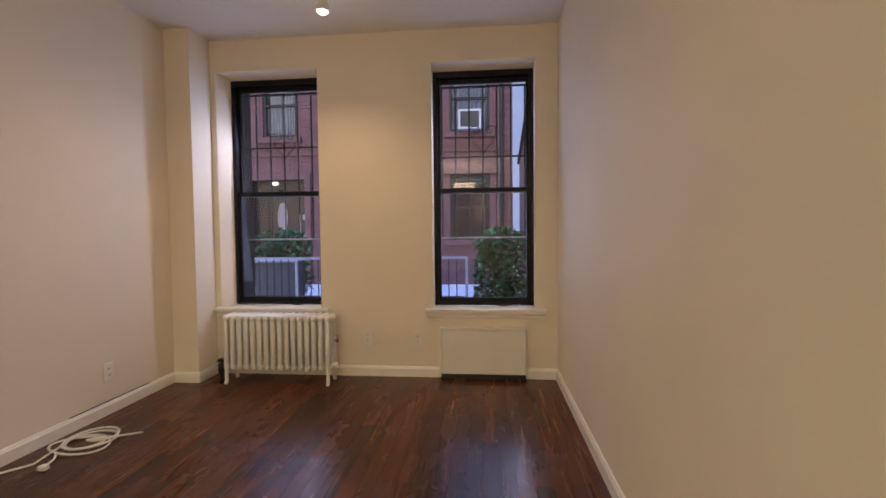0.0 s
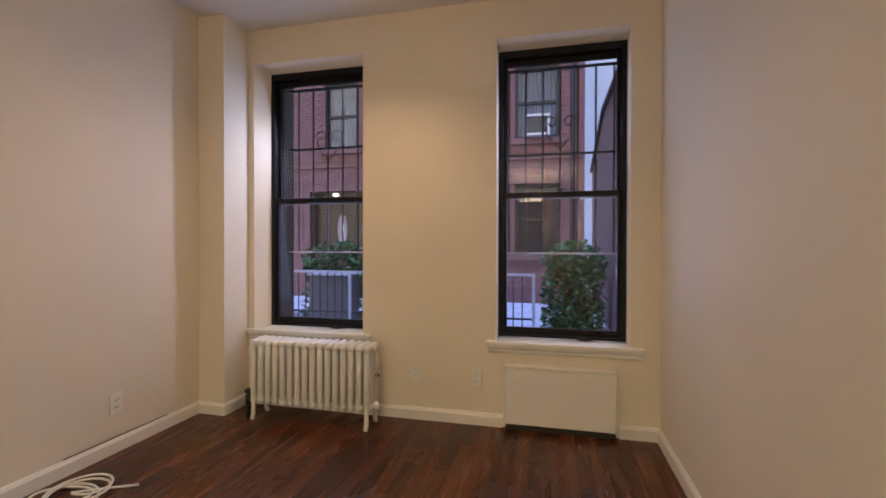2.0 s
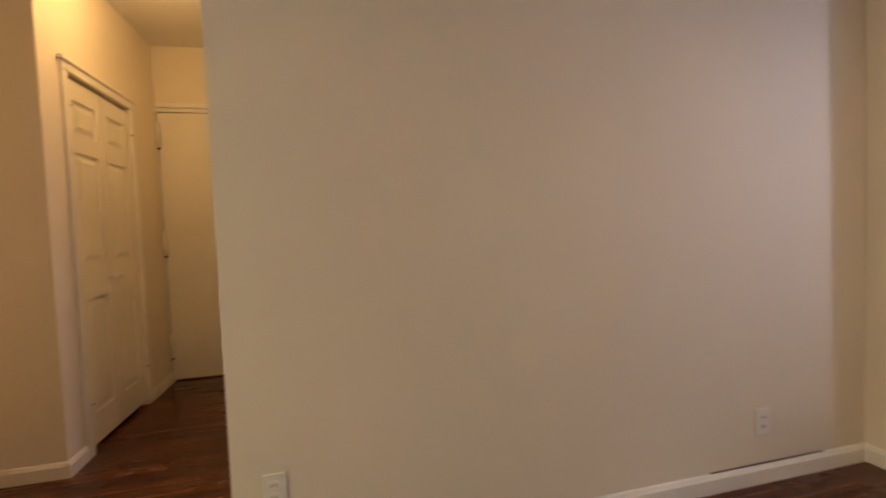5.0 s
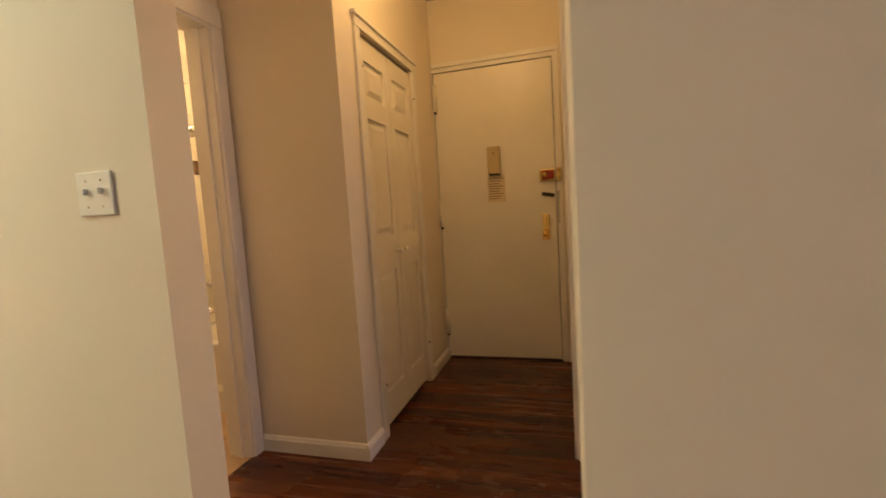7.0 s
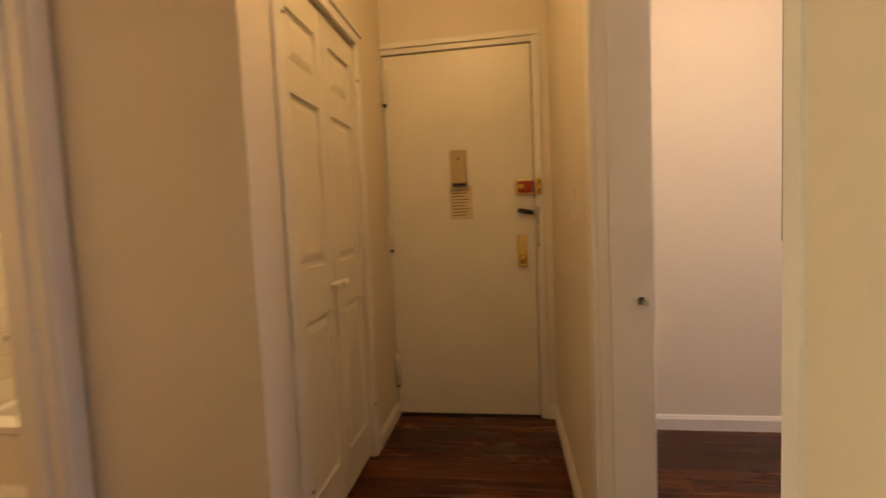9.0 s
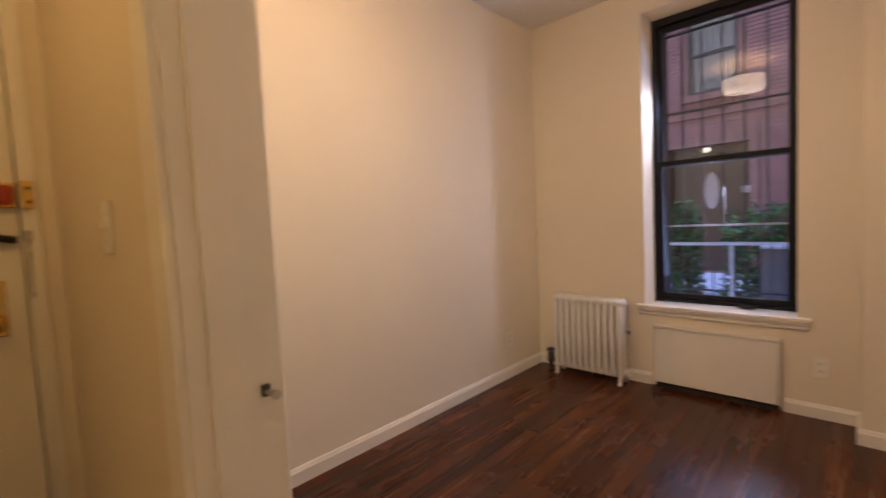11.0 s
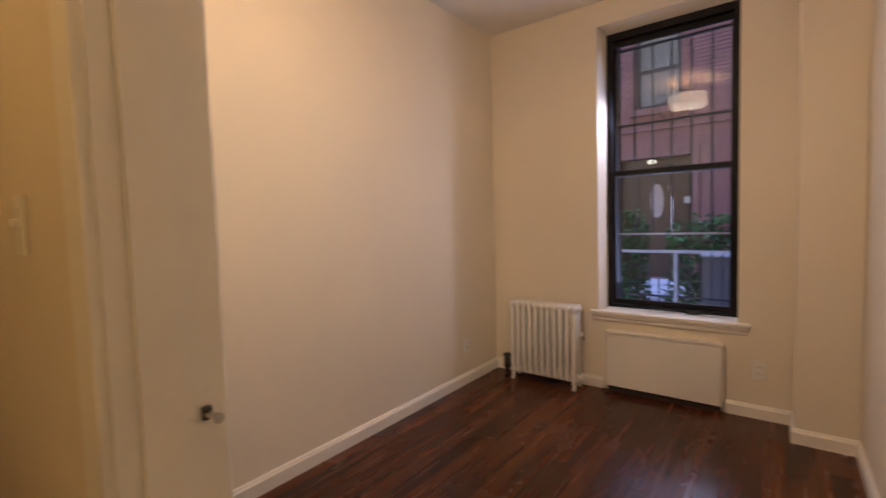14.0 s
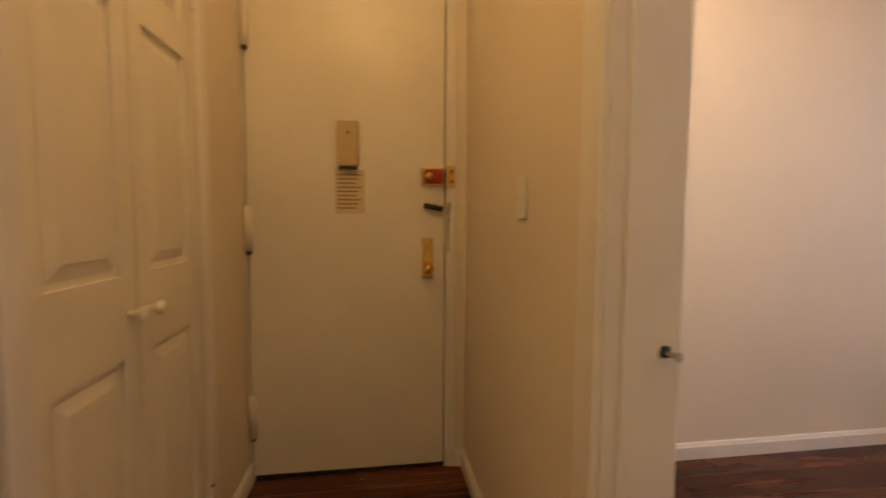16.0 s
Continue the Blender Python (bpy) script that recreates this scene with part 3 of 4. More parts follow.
part("knob", ball(rod(B(), (XE + 0.002, -3.087, 0.93), (XE + 0.03, -3.087, 0.93), 0.012), (XE + 0.044, -3.087, 0.93), 0.026), BRASS, kp, smooth=True)
part("thumb_turn", box(B(), XE + 0.002, XE + 0.022, -3.091, -3.083, 1.0, 1.035, 0.003), BRASS, kp)

# ---- closet double doors ----
d = thing("closet_door", "pair of cream six-panel closet doors, closed", "door", kind=st)
for x0, x1, kx in ((-1.952, -1.598, -1.635), (-1.593, -1.24, -1.556)):
    lf = part("leaf", box(B(), x0, x1, YC - 0.05, YC - 0.02, 0.03, 2.005), DOOR, d)
    w = (x1 - x0)
    xa, xb = x0 + 0.06, x1 - 0.06
    for p, q in ((x0 + 0.0015, xa), (xb, x1 - 0.0015)):
        part("stile", box(B(), p, q, YC - 0.02, YC - 0.008, 0.031, 2.004), DOOR, lf)
    for z0, z1 in ((0.2, 0.83), (1.02, 1.62), (1.72, 1.9)):
        bm = B()
        yb, yf = YC - 0.019, YC - 0.009
        lo = [bm.verts.new(p) for p in ((xa + 0.018, yb, z0 + 0.018), (xb - 0.018, yb, z0 + 0.018), (xb - 0.018, yb, z1 - 0.018), (xa + 0.018, yb, z1 - 0.018))]
        hi = [bm.verts.new(p) for p in ((xa + 0.045, yf, z0 + 0.045), (xb - 0.045, yf, z0 + 0.045), (xb - 0.045, yf, z1 - 0.045), (xa + 0.045, yf, z1 - 0.045))]
        bm.faces.new(hi)
        for i in range(4):
            bm.faces.new((lo[i], lo[(i + 1) % 4], hi[(i + 1) % 4], hi[i]))
        bmesh.ops.recalc_face_normals(bm, faces=bm.faces)
        part("raised_panel", bm, DOOR, lf)
    for z0, z1 in ((0.031, 0.2), (0.83, 1.02), (1.62, 1.72), (1.9, 2.004)):
        part("door_rail", box(B(), xa, xb, YC - 0.02, YC - 0.0082, z0, z1), DOOR, lf)
    part("door_handle", ball(rod(B(), (kx, YC - 0.009, 0.93), (kx, YC + 0.012, 0.93), 0.008), (kx, YC + 0.022, 0.93), 0.018, (1, 0.75, 1)), DOOR, lf, smooth=True)
for x in (-1.958, -1.237):
    for z in (0.25, 1.83):
        hg = part("hinge", box(B(), x - 0.012, x + 0.012, YC - 0.002, YC + 0.012, z - 0.045, z + 0.045, 0.002), DOOR, d)
        part("pin", ball(B(), (x, YC + 0.014, z + 0.02), 0.006), DARKMETAL, hg)
bm = B()
box(bm, -2.015, -1.956, YC + 0.0005, YC + 0.016, 0, 2.022, 0.004), box(bm, -1.234, -1.18, YC + 0.0005, YC + 0.016, 0, 2.022, 0.004)
box(bm, -2.015, -1.18, YC + 0.0005, YC + 0.017, 2.023, 2.085, 0.004), box(bm, -2.03, -1.165, YC + 0.0005, YC + 0.028, 2.07, 2.09, 0.004)
part("casing", bm, TRIM, d)
# dark sheet behind the leaves, standing for the shade in their gaps
part("gap_shade", box(B(), -1.955, -1.235, YC - 0.09, YC - 0.06, 0, 2.02), SLOT_SHADE, d)

# ---- bedroom doorway and open door ----
d = thing("door_frame", "white painted frame of the bedroom doorway", "door frame", kind=st)
bm = B()
box(bm, -1.2, -1.165, YH - 0.006, -2.779, 0, 2.05), box(bm, -0.39, -0.362, -2.884, -2.779, 0, 2.05), box(bm, -1.2, -0.362, YH - 0.006, -2.779, 2.05, 2.0695)
part("jamb", bm, TRIM, d)
bm = B()
box(bm, -1.165, -1.155, -2.89, -2.835, 0, 2.05), box(bm, -0.398, -0.39, -2.86, -2.835, 0, 2.05), box(bm, -1.155, -0.398, -2.89, -2.835, 2.04, 2.05)
part("door_stop", bm, TRIM, d)
bm = B()
for y0, y1 in ((YH - 0.02, YH - 0.0005), (-2.7845, -2.768)):
    box(bm, -1.25, -1.172, y0, y1, 0, 2.055, 0.004), box(bm, -1.25, -0.362, y0, y1, 2.056, 2.12, 0.004)
part("casing", bm, TRIM, d)
s = part("strike_plate", box(B(), -1.1655, -1.163, -2.832, -2.79, 0.90, 0.955), TRIM, d, "small painted strike plate")
part("strike_lip", box(B(), -1.163, -1.153, -2.815, -2.801, 0.911, 0.932, 0.003), DARKMETAL, s)
part("bolt", rod(rod(B(), (-1.154, -2.808, 0.921), (-1.128, -2.806, 0.921), 0.005), (-1.13, -2.806, 0.921), (-1.124, -2.806, 0.921), 0.008), NICKEL, s)

d = thing("door_2", "white panelled bedroom door standing wide open", "door", kind=st)
bm = box(B(), 0.004, 0.775, -0.0175, 0.0175, 0.012, 2.03, 0.002)
lf = part("leaf", bm, DOOR, d)
for sy in (1,):
    h = part("door_handle", rod(B(), (0.71, sy * 0.0175, 0.915), (0.71, sy * 0.024, 0.915), 0.03, 0.026, 20), BRASS, lf, "polished brass lever handle", smooth=True)
    part("neck", rod(B(), (0.71, sy * 0.024, 0.915), (0.71, sy * 0.046, 0.915), 0.012, 0.01), BRASS, h, smooth=True)
    part("lever", tube(B(), [(0.71, sy * 0.038, 0.915), (0.712, sy * 0.05, 0.914), (0.708, sy * 0.058, 0.905), (0.70, sy * 0.06, 0.89), (0.695, sy * 0.059, 0.872), (0.697, sy * 0.06, 0.862)], 0.0085, 10), BRASS, h, smooth=True)
    part("lever_end", ball(B(), (0.697, sy * 0.06, 0.86), 0.013, (1, 0.8, 1.2)), BRASS, h, smooth=True)
d.matrix_basis = pose(-0.39, -2.772, 0, 0, 0, 76.5)
t = thing("jamb_plate", "flat black plate fixed to the doorway jamb beside the open door", "plate")
part("plate", box(B(), -0.3925, -0.3902, -2.8835, -2.863, 1.13, 1.86, 0.0005), BLACK, t)
part("strap", box(B(), -0.3920, -0.3902, -2.878, -2.871, 1.095, 1.131), DARKMETAL, t)

# ---- lamps ----
def drum(c, top, r, h, label, drop):
    """Drum lamp hanging from the ceiling, its shade's lower rim at c."""
    t = thing("ceiling_lamp", label, "lamp", group="drum lamps")
    x, y, z = c
    part("canopy", spin(B(), [(0.0, top), (0.085, top), (0.085, top - 0.012), (0.05, top - 0.03), (0.0, top - 0.03)], (x, y, 0), 24), NICKEL, t, smooth=True)
    part("stem", rod(B(), (x, y, top - 0.03), (x, y, z + h * 0.3), 0.008), NICKEL, t, smooth=True)
    sh = part("shade", spin(B(), [(r, 0), (r, h), (r - 0.004, h), (r - 0.004, 0), (r, 0)], c, 40), SHADE, t, "pale fabric drum shade", smooth=True)
    sh.visible_shadow = False
    df = part("diffuser", spin(B(), [(0.0, 0.012), (r - 0.005, 0.012), (r - 0.005, 0.018), (0, 0.018)], c, 40), DIFFUSER, t)
    df.visible_shadow = False
    part("finial", ball(rod(B(), (x, y, z - 0.012), (x, y, z + 0.012), 0.016), (x, y, z - 0.018), 0.011), NICKEL, t, smooth=True)


drum((-1.32, -2.06, 2.36), H, 0.18, 0.13, "drum ceiling lamp with pale fabric shade and nickel stem, lit", 0.2)
drum((1.88, -6.6, 2.08), H, 0.25, 0.16, "large drum pendant lamp with pale shade, lit", 0.4)
t = thing("spot_lamp", "small white ceiling spotlight, lit", "lamp")
part("base", rod(B(), (1.37, -0.60, H - 0.03), (1.37, -0.60, H), 0.05, n=24), CHROME, t, smooth=True)
part("arm", rod(B(), (1.37, -0.60, H - 0.03), (1.37, -0.645, 2.565), 0.006), BRASS, t)
hd = part("head", spin(B(), [(0.012, 0.085), (0.03, 0.07), (0.042, 0.02), (0.042, 0.0), (0.036, 0.002), (0.036, 0.02), (0.012, 0.07)], (1.37, -0.65, 2.49), 24), TRIM, t, smooth=True)
hd.visible_shadow = False
bl = part("bulb", ball(B(), (1.37, -0.65, 2.505), 0.034), BULB, t, "lit bulb", smooth=True)
bl.visible_shadow = False

solid("trim_crack", box(B(), 0.001, 0.006, -1.10, -0.50, 0.0795, 0.083), SLOT_SHADE, "open dark joint above the living room baseboard", "joint", st)

# ---- white cable on the living room floor ----
bm, rng = B(), random.Random(4)
pts = [(0.02, -1.62, 0.006), (0.08, -1.54, 0.006), (0.16, -1.45, 0.006)]
for i in range(230):
    a = 2.4 - i * 0.10
    k = i / 229
    pts.append((0.20 + 0.05 * k + (0.12 + 0.03 * math.sin(i * 0.047) + 0.015 * math.sin(i * 0.021 + 1)) * math.cos(a), -1.27 + 0.10 * k + (0.10 + 0.03 * math.cos(i * 0.039)) * math.sin(a), 0.007 + 0.022 * k + 0.003 * math.sin(i * 0.17)))
pts += [(0.30, -1.18, 0.02), (0.36, -1.12, 0.008), (0.43, -1.08, 0.006)]
cb = thing("extension_cable", "coiled white extension cable lying on the dark floor", "cable")
part("cord", tube(bm, pts, 0.0055, 8), CORD, cb, smooth=True)
part("plug", box(B(), 0.235, 0.275, -1.50, -1.47, 0.002, 0.026, 0.006), CORD, cb)
part("tail", tube(B(), [(0.25, -1.47, 0.012), (0.22, -1.40, 0.01), (0.19, -1.36, 0.018)], 0.005, 8), CORD, cb, smooth=True)

# ---- bathroom ----
solid("wall_bath_tiled", box(B(), -3.0, 0, -5.62, -5.502, -0.02, H + 0.05), GROUT, "tiled wall above the tub", "wall", st)
solid("wall_bath_west", box(B(), -2.6, -2.45, -5.5, -4.572, -0.02, H + 0.05), TILE, "white tiled end wall of the bathroom", "wall", st)
solid("wall_bath_east", box(B(), -0.19, -0.16, -5.5, -4.572, -0.02, H + 0.05), PAINT, "cream wall of the bathroom", "wall", st)
d = thing("door_frame", "white painted frame of the bathroom doorway", "door frame", kind=st)
bm = B()
box(bm, -0.955, -0.925, -4.576, -4.444, 0, 2.02), box(bm, -0.19, -0.172, -4.576, -4.444, 0, 2.02), box(bm, -0.955, -0.172, -4.576, -4.444, 2.02, 2.0395)
part("jamb", bm, TRIM, d)
bm = box(B(), -0.925, -0.913, -4.54, -4.49, 0, 2.02)
part("door_stop", bm, TRIM, d)
bm = B()
box(bm, -1.0, -0.935, -4.4495, -4.43, 0, 2.03, 0.004), box(bm, -1.0, -0.17, -4.4495, -4.43, 2.031, 2.12, 0.004)
part("casing", bm, TRIM, d)
part("strike_hole", box(B(), -0.9245, -0.922, -4.482, -4.468, 0.915, 0.915), SLOT_SHADE, d)

XT0 = -1.70
t = thing("bathtub", "white enamel bathtub with a stepped apron", "bathtub")
bm = B()
x0, x1, y0, y1, zt = -2.12, -1.36, -5.49, -4.59, 0.42
prism(bm, [(x1 - 0.02, 0.0), (x1 + 0.03, 0.0), (x1 + 0.03, 0.13), (x1 + 0.0, 0.16), (x1 - 0.0, zt - 0.05), (x1 + 0.03, zt - 0.03), (x1 + 0.03, zt), (x1 - 0.07, zt), (x1 - 0.1, 0.1), (x0 + 0.1, 0.1), (x0 + 0.05, zt), (x0, zt), (x0, 0)], "y", y0 + 0.07, y1)
part("shell", bm, TUB, t)
part("end_rim", box(B(), x0, x1 + 0.03, y0, y0 + 0.0695, 0, zt, 0.012), TUB, t)
part("overflow", rod(B(), (XT0, y0 + 0.07, 0.3), (XT0, y0 + 0.082, 0.3), 0.035, n=20), NICKEL, t, smooth=True)
XT = -1.70
t = thing("bath_faucet", "chrome three-handle bath faucet on the tiled wall", "faucet")
for x in (XT - 0.1, XT, XT + 0.1):
    hnd = part("handle", rod(B(), (x, -5.5, 0.71), (x, -5.44, 0.71), 0.014), CHROME, t, smooth=True)
    part("knob", ball(B(), (x, -5.43, 0.71), 0.028, (1.2, 0.7, 1)), CHROME, hnd, smooth=True)
part("spout", tube(B(), [(XT, -5.5, 0.55), (XT, -5.42, 0.555), (XT, -5.37, 0.54), (XT, -5.36, 0.52)], 0.022, 12), CHROME, t, smooth=True)
t = thing("shower_head", "chrome shower head and arm on the tiled wall", "shower")
part("arm", tube(B(), [(XT, -5.5, 1.86), (XT, -5.44, 1.86), (XT, -5.38, 1.81)], 0.011, 10), CHROME, t, smooth=True)
part("flange", rod(B(), (XT, -5.5, 1.86), (XT, -5.488, 1.86), 0.034, n=20), CHROME, t, smooth=True)
part("head", rod(B(), (XT, -5.38, 1.81), (XT, -5.34, 1.765), 0.016, 0.045, 20), CHROME, t, smooth=True)
t = thing("bath_lamp", "round white glass bathroom globe lamp, lit", "lamp")
g = part("globe", ball(B(), (-1.25, -5.12, 2.25), 0.085, n=24), BULB, t, smooth=True)
g.visible_shadow = False
part("holder", rod(B(), (-1.25, -5.12, 2.325), (-1.25, -5.12, H), 0.045, n=24), CHROME, t, smooth=True)

# ---- outdoors ----
ground = solid("ground", box(B(), -60, 60, 0.37, 120, -0.4, -0.12), CONCRETE, "pale concrete yard between the buildings", "ground", st)


def far_window(parent, x0, x1, z0, z1, yf, curtain=True):
    w = part("window", box(box(box(box(B(), x0, x0 + 0.07, yf + 0.05, yf + 0.13, z0, z1), x1 - 0.07, x1, yf + 0.05, yf + 0.13, z0, z1), x0 + 0.07, x1 - 0.07, yf + 0.05, yf + 0.13, z1 - 0.09, z1), x0 + 0.07, x1 - 0.07, yf + 0.05, yf + 0.13, z0, z0 + 0.07), STEEL, parent)
    zm = (z0 + z1) / 2
    part("meeting_rail", box(B(), x0 + 0.07, x1 - 0.07, yf + 0.06, yf + 0.12, zm - 0.03, zm + 0.03), STEEL, w)
    part("pane", box(B(), x0 + 0.07, x1 - 0.07, yf + 0.105, yf + 0.112, z0 + 0.07, z1 - 0.09), PANE if curtain else FARPANE, w).visible_shadow = False
    if curtain:
        bm = B()
        n = 60
        vs = [[bm.verts.new((x0 + 0.05 + (x1 - x0 - 0.1) * i / n, yf + 0.2 + 0.018 * math.sin(i * 1.1), z)) for i in range(n + 1)] for z in (z0, z1)]
        for i in range(n):
            bm.faces.new((vs[0][i], vs[0][i + 1], vs[1][i + 1], vs[1][i]))
        part("curtain", bm, CURTAIN, w)
    part("window_sill", box(B(), x0 - 0.12, x1 + 0.12, yf - 0.09, yf + 0.05, z0 - 0.13, z0, 0.01), BROWNSTONE, w)


house = thing("house", "red brick row house across the yard with brownstone trim", "house")
YF = 7.0
HOLES = [(-7.2, -6.2, 0.9, 2.46), (-5.4, -4.5, 3.43, 5.0), (-3.36, -1.95, -0.1, 2.42), (-2.99, -2.13, 3.43, 5.0), (-0.75, 0.2, 3.43, 5.0), (-0.75, 0.2, 0.93, 2.46), (1.545, 2.48, 0.93, 2.46), (1.545, 2.48, 3.43, 5.0)]


def wall_multi(bm, x0, x1, y0, y1, z0, z1, holes):
    zs = sorted({z0, z1, *[v for h in holes for v in h[2:]]})
    for a, b in zip(zs, zs[1:]):
        row = sorted(h for h in holes if h[2] < b and h[3] > a)
        x = x0
        for h in row:
            if h[0] > x:
                box(bm, x, h[0], y0, y1, a, b)
            x = h[1]
        if x < x1:
            box(bm, x, x1, y0, y1, a, b)
    return bm


part("wall", wall_multi(B(), -14, 3.0, YF + 0.012, YF + 0.4, -0.3, 9.5, HOLES), MORTAR, house)
# added dark sheet: its colour stands for the shade of the rooms inside
part("unlit_room_sheet", box(B(), -14, 3.0, YF + 0.9, YF + 1.0, -0.3, 9.5), SLOT_SHADE, house)
part("roof", box(B(), -14.2, 3.15, YF - 0.3, YF + 5, 9.5, 9.9), BROWNSTONE, house)
part("string_course", box(B(), -14, 3.0, YF - 0.04, YF + 0.011, 2.98, 3.06), BROWNSTONE, house)
part("door_surround", box(box(box(B(), -3.5, -3.36, YF - 0.06, YF + 0.3, -0.12, 2.55), -1.95, -1.81, YF - 0.06, YF + 0.3, -0.12, 2.55), -3.36, -1.95, YF - 0.06, YF + 0.3, 2.42, 2.55), BROWNSTONE, house)
fd = part("door", box(B(), -3.36, -1.95, YF + 0.2, YF + 0.28, -0.12, 2.42), DARKWOOD, house, "dark wooden front door with oval light")
ov = B()
rod(ov, (0, 0, 0), (0, 0.02, 0), 1.0, n=40)
bmesh.ops.transform(ov, matrix=Matrix.Translation((-2.62, YF + 0.18, 1.52)) @ Matrix.Diagonal((0.13, 1, 0.36, 1)), verts=ov.verts)
part("oval_pane", ov, OVAL, fd)
for x in (-3.1, -2.14):
    part("door_panel", box(B(), x - 0.13, x + 0.13, YF + 0.185, YF + 0.199, 0.1, 2.2, 0.01), DARKWOOD, fd)
part("number_plate", box(B(), -2.1, -1.98, YF + 0.17, YF + 0.18, 1.45, 1.58), PALERAIL, fd)
for h in HOLES:
    if h[2] > 0:
        far_window(house, *h, YF, curtain=h[2] > 3)
part("lintel", box(B(), 1.45, 2.58, YF - 0.03, YF + 0.05, 5.0, 5.16), STEEL, house)
part("lintel", box(B(), 1.45, 2.58, YF - 0.03, YF + 0.05, 2.46, 2.62), BROWNSTONE, house)
part("lintel", box(B(), -3.1, -2.02, YF - 0.03, YF + 0.05, 5.0, 5.16), BROWNSTONE, house)
part("drain_pipe", rod(B(), (2.75, YF - 0.06, -0.1), (2.75, YF - 0.06, 9.5), 0.05), STEEL, house)
part("porch_light", ball(B(), (-2.66, YF - 0.08, 2.32), 0.07, (1.2, 1, 0.7)), PORCH, house, "lit porch light")
ac = thing("air_conditioner", "white window air conditioner in the house across", "air conditioner")
part("case", box(box(box(box(B(), 1.77, 2.285, YF - 0.28, YF + 0.04, 3.835, 3.88), 1.77, 2.285, YF - 0.28, YF + 0.04, 3.44, 3.485), 1.77, 1.815, YF - 0.28, YF + 0.04, 3.485, 3.835), 2.24, 2.285, YF - 0.28, YF + 0.04, 3.485, 3.835), ACWHITE, ac)
part("coil", box(B(), 1.816, 2.239, YF - 0.25, YF + 0.04, 3.486, 3.834), GREYPANEL, ac)
for k in range(9):
    part("fin", box(B(), 1.817, 2.238, YF - 0.265, YF - 0.252, 3.5 + k * 0.037, 3.512 + k * 0.037), GREYPANEL, ac)

bm = B()
prism(bm, [(1.2, -0.3), (7.0, -0.3), (7.0, 2.65), (6.9, 2.65), (4.9, 3.3), (1.2, 3.3)], "x", 3.15, 3.5)
solid("wall_yard", bm, STUCCO, "grey-brown stuccoed side wall of the yard with a sloping top", "wall", st)
solid("coping", prism(B(), [(1.2, 3.302), (4.9, 3.302), (6.9, 2.652), (7.0, 2.652), (7.0, 2.72), (6.92, 2.72), (4.92, 3.37), (1.2, 3.37)], "x", 3.1, 3.55), STEEL, "dark metal coping on the yard wall", "coping", st)

far = thing("apartment_building", "pale rendered apartment building far behind the yard", "building")
part("wall", box(B(), 2.6, 12, 15, 18, -0.3, 14), PALEWALL, far)
part("parapet", box(B(), 2.5, 12.1, 14.9, 18.1, 14.0, 14.3), PALEWALL, far)
esc = thing("fire_escape", "dark iron fire escape stair beyond the yard wall", "fire escape")
for dx in (0.0, 0.12):
    part("stringer", rod(B(), (3.55, 7.6 + dx, 2.2), (5.2, 7.6 + dx, 6.2), 0.03, n=6), STEEL, esc)
for k in range(12):
    part("tread", box(B(), 3.55 + k * 0.14, 3.68 + k * 0.14, 7.58, 7.74, 2.22 + k * 0.335, 2.25 + k * 0.335), STEEL, esc)
for x in (3.56, 5.18):
    part("post", rod(B(), (x, 7.66, -0.2), (x, 7.66, 2.3 if x < 4 else 6.2), 0.03, n=6), STEEL, esc)

fence = thing("fence", "low iron yard fence with a pale top rail", "fence")
YN = 3.3
part("top_rail", box(B(), -3.6, 2.1, YN - 0.02, YN + 0.02, 0.71, 0.745), PALERAIL, fence, "pale painted top rail")
part("bottom_rail", box(B(), -3.6, 2.1, YN - 0.012, YN + 0.012, 0.12, 0.145), STEEL, fence)
for x in (-3.55, -2.6, -1.59, -0.58, 0.7, 2.08):
    part("post", box(B(), x - 0.02, x + 0.02, YN - 0.021, YN + 0.021, -0.12, 0.709), PALERAIL, fence)
barm = mesh("bar", rod(B(), (0, 0, -0.1), (0, 0, 0.71), 0.009, n=6), STEEL)
for i in range(46):
    x = -3.47 + i * 0.12
    ob = new("bar", barm)
    ob.parent, ob.location = fence, (x, YN, 0)
# plain grey box filling the grey area below the fence rail
bin_ = thing("grey_box", "grey box with a paler lid behind the fence", "cabinet")
part("body", box(B(), -1.3, -0.66, YN + 0.08, YN + 0.5, -0.12, 0.66, 0.01), GREYPANEL, bin_)
part("lid", box(B(), -1.33, -0.63, YN + 0.05, YN + 0.53, 0.661, 0.69, 0.006), PALERAIL, bin_)


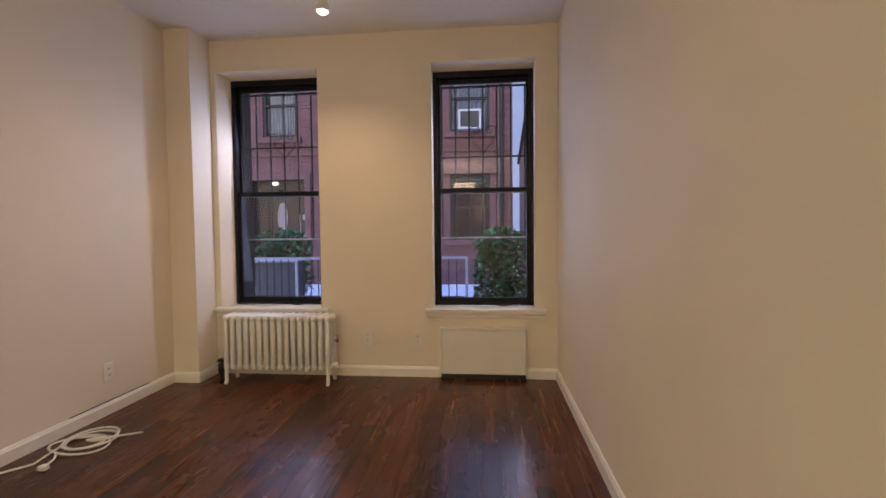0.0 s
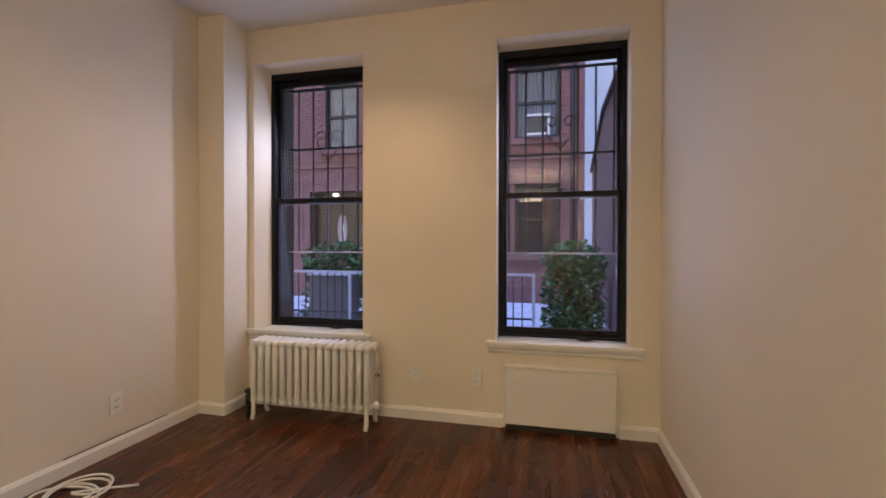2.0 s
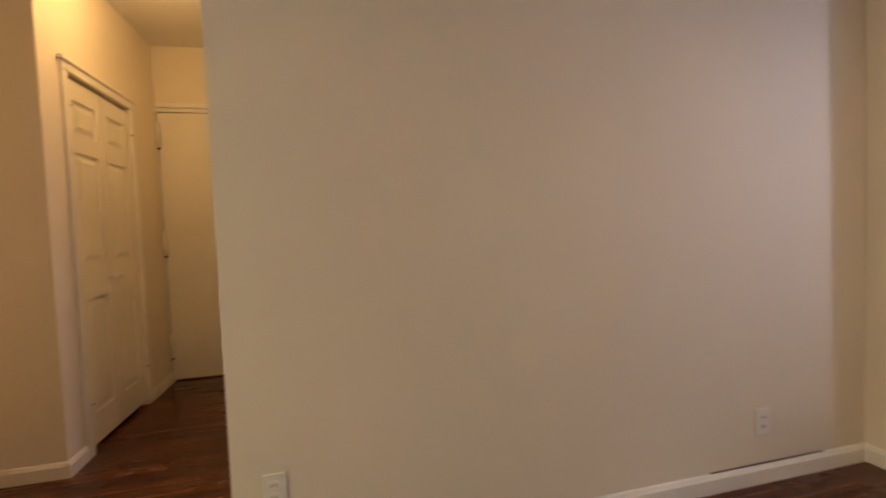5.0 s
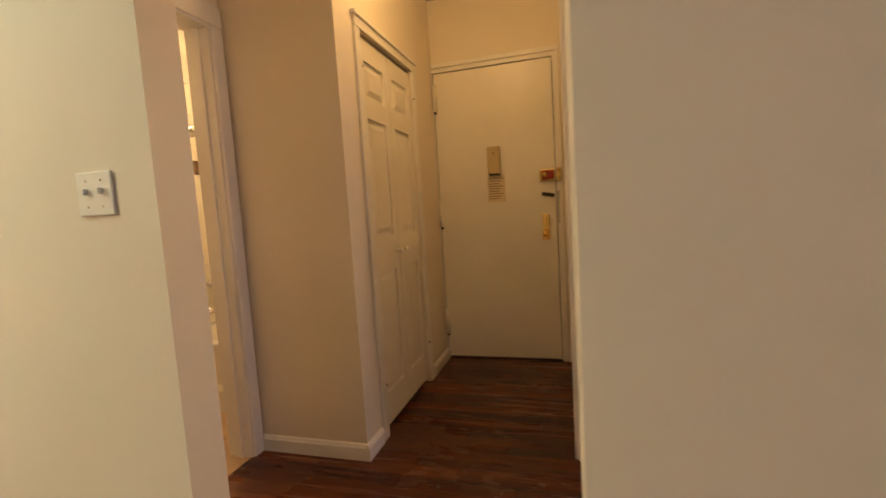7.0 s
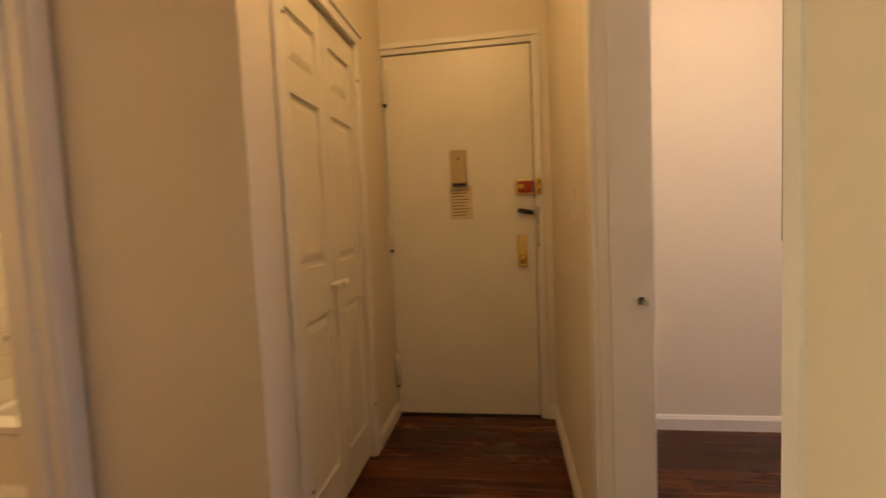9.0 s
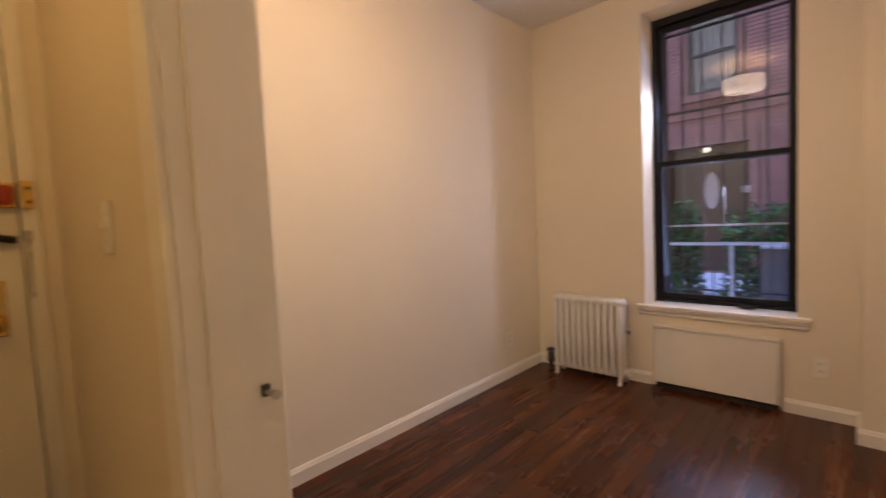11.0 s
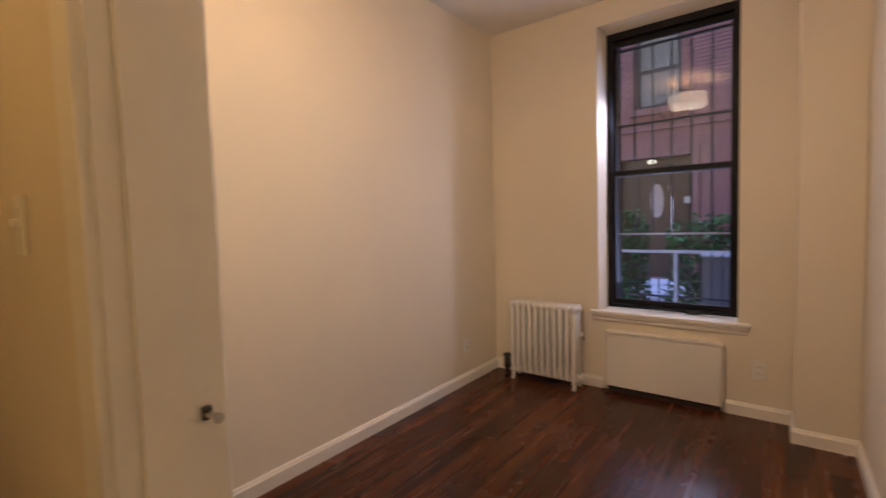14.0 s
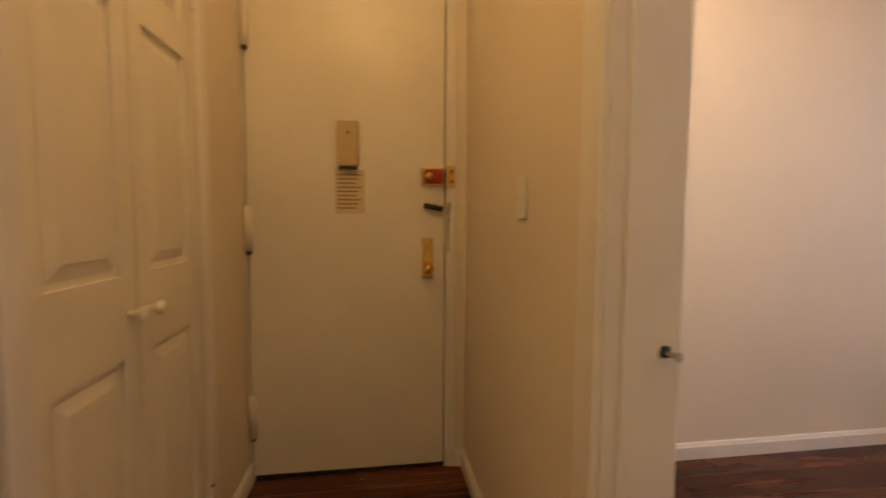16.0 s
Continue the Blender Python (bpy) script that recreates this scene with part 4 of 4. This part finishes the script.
def shrub(cx, cy, rx, ry, z0, z1, n, label, seed):
    rng = random.Random(seed)
    s = thing("shrub", label, "shrub", group="yard shrubs")
    bm = B()
    for k in range(7):
        a = k * 0.9
        ex, ey = cx + rx * 0.6 * math.cos(a), cy + ry * 0.6 * math.sin(a)
        tube(bm, [(cx + 0.1 * math.cos(a), cy + 0.05 * math.sin(a), z0), ((cx + ex) / 2, (cy + ey) / 2, (z0 + z1) / 2), (ex, ey, z1 - 0.15)], 0.012, 5)
    part("branches", bm, BARK, s)
    vs, fs = [], []
    for i in range(n):
        while True:
            u, v, w = rng.uniform(-1, 1), rng.uniform(-1, 1), rng.random()
            edge = 1 + 0.25 * noise.noise(Vector((u * 2.2 + seed, v * 2, w * 3)))
            if u * u + v * v < edge and u * u + v * v + (0.0 if w < 0.7 else ((w - 0.7) / 0.3) ** 2) < edge + 0.15 * rng.random():
                break
        if noise.noise(Vector((u * 3.5, v * 3 + seed, w * 4))) < -0.12:
            continue
        p = Vector((cx + u * rx, cy + v * ry, z0 + w * (z1 - z0)))
        L = rng.uniform(0.04, 0.085)
        m = Matrix.Translation(p) @ Euler((rng.uniform(-0.9, 0.9), rng.uniform(-0.9, 0.9), rng.uniform(0, 6.3))).to_matrix().to_4x4()
        b = len(vs)
        for q in ((0, -L, 0), (L * 0.45, 0, 0.008), (0, L, -0.01), (-L * 0.45, 0, 0.008)):
            vs.append(m @ Vector(q))
        fs += [(b, b + 1, b + 2), (b, b + 2, b + 3)]
    data = bpy.data.meshes.new("leaves")
    data.from_pydata(vs, [], fs)
    data.materials.append(LEAF)
    ob = new("leaves", data)
    ob.parent = s
    tagged(ob, kind="stuff")


shrub(-1.3, 4.25, 0.6, 0.35, -0.1, 1.22, 2600, "leafy green shrub behind the yard fence", 1)
shrub(-0.12, 4.3, 0.42, 0.3, -0.12, 1.12, 1900, "leafy green shrub behind the grey box", 2)
shrub(-2.35, 4.1, 0.26, 0.3, -0.1, 1.3, 1800, "tall narrow green shrub in the yard", 3)
shrub(2.62, 4.0, 0.46, 0.4, -0.1, 1.2, 3800, "dense ivy-like shrub against the yard wall", 5)

# ---- bricks ----
BW, BH = 0.21, 0.075
brick = mesh("brick", box(B(), 0.004, BW - 0.006, 0, 0.02, 0.004, BH - 0.006), BRICK)
count = 0
rest_v, rest_f = [], []
for j in range(0, 78):
    z = -0.1 + j * BH
    for i in range(-26, 15):
        x = i * BW + (BW / 2 if j % 2 else 0)
        if x + BW > 3.0 or x < -5.2 or z > 5.7:
            continue
        if any(x + BW > h[0] - 0.02 and x < h[1] + 0.02 and z + BH > h[2] - 0.02 and z < h[3] + 0.02 for h in HOLES) or 2.9 < z + BH / 2 < 3.1:
            continue
        if 1.2 < x < 2.85 and 2.3 < z < 4.6 and count < 290:
            ob = new("brick", brick)
            ob.parent, ob.location = house, (x, YF - 0.008, z)
            count += 1
        else:
            b = len(rest_v)
            for dx in (0.004, BW - 0.006):
                for dy in (0, 0.02):
                    for dz in (0.004, BH - 0.006):
                        rest_v.append((x + dx, YF - 0.008 + dy, z + dz))
            rest_f += [(b, b + 1, b + 5, b + 4), (b, b + 2, b + 3, b + 1), (b + 4, b + 5, b + 7, b + 6), (b + 1, b + 3, b + 7, b + 5), (b, b + 4, b + 6, b + 2)]
data = bpy.data.meshes.new("brickwork")
data.from_pydata(rest_v, [], rest_f)
data.materials.append(BRICK)
ob = new("brickwork", data)
ob.parent = house
tagged(ob, kind="stuff")

# ---- bath tiles ----
TW = 0.108
tile = mesh("tile", box(B(), 0.001, TW - 0.001, 0, 0.008, 0.001, TW - 0.001), TILE)
small = mesh("tile", box(B(), 0.001, 0.035, 0, 0.009, 0.001, 0.1), MOSAIC)
wt = thing("wall_tiling", "glossy white square wall tiles with a brown mosaic band", "tiles", kind=st)
for j in range(19):
    z = 0.42 + j * TW + (0.0 if j < 10 else -0.006)
    for i in range(11):
        if j == 10:
            for k in range(3):
                ob = new("tile", small)
                ob.parent, ob.location = wt, (-2.44 + i * TW + k * 0.036, -5.5015, z + 0.006)
        elif z + TW < 2.3:
            ob = new("tile", tile)
            ob.parent, ob.location = wt, (-2.44 + i * TW, -5.5015, z)
bfm = mesh("tile", box(B(), 0.002, 0.298, 0.002, 0.298, 0, 0.01, 0.001), BATHFLOOR)
bf = thing("bath_floor", "tan square ceramic floor tiles", "floor", kind=st)
for i in range(4):
    for j in range(4):
        ob = new("tile", bfm)
        ob.parent, ob.location = bf, (-1.36 + i * 0.3, -5.5 + j * 0.3 - 0.15, -0.009)

# ---- floor strips ----
floor = thing("floor", "glossy dark red-brown hardwood strip floor", "floor", kind=st)
PW = 0.078
planks = [mesh("plank", box(B(), 0.0007, PW - 0.0007, 0.0008, L - 0.0008, -0.012, 0), FLOOR) for L in (0.9, 1.15, 1.4, 1.7, 0.5)]
LENS = (0.9, 1.15, 1.4, 1.7, 0.5)
rng, count = random.Random(11), 0
rv, rf = [], []


def lay(x, y0, y1):
    global count
    y = y0 - rng.uniform(0, 0.8)
    while y < y1:
        k = rng.randrange(4)
        L = LENS[k]
        if y >= y0 and y + L <= y1 and count < 290 and y + L > -3.6:
            ob = new("plank", planks[k])
            ob.parent, ob.location = floor, (x, y, 0)
            count += 1
        else:
            a, c = max(y, y0), min(y + L, y1)
            b = len(rv)
            for dx in (0.0007, PW - 0.0007):
                for yy in (a + 0.0008, c - 0.0008):
                    for zz in (-0.012, 0):
                        rv.append((x + dx, yy, zz))
            rf.extend([(b, b + 1, b + 3, b + 2), (b + 4, b + 6, b + 7, b + 5), (b + 1, b + 5, b + 7, b + 3), (b, b + 4, b + 5, b + 1), (b + 2, b + 3, b + 7, b + 6)])
        y += L


for i in range(37):
    lay(0.0 + i * PW + 0.004, YS, -0.003)
for i in range(32):
    x = XE - 0.05 + i * PW
    lay(x, -4.46 if x > -1.1 else YC - 0.05, -0.003)
data = bpy.data.meshes.new("planks")
data.from_pydata(rv, [], rf)
data.materials.append(FLOOR)
ob = new("planks", data)
ob.parent = floor
tagged(ob, kind="stuff")
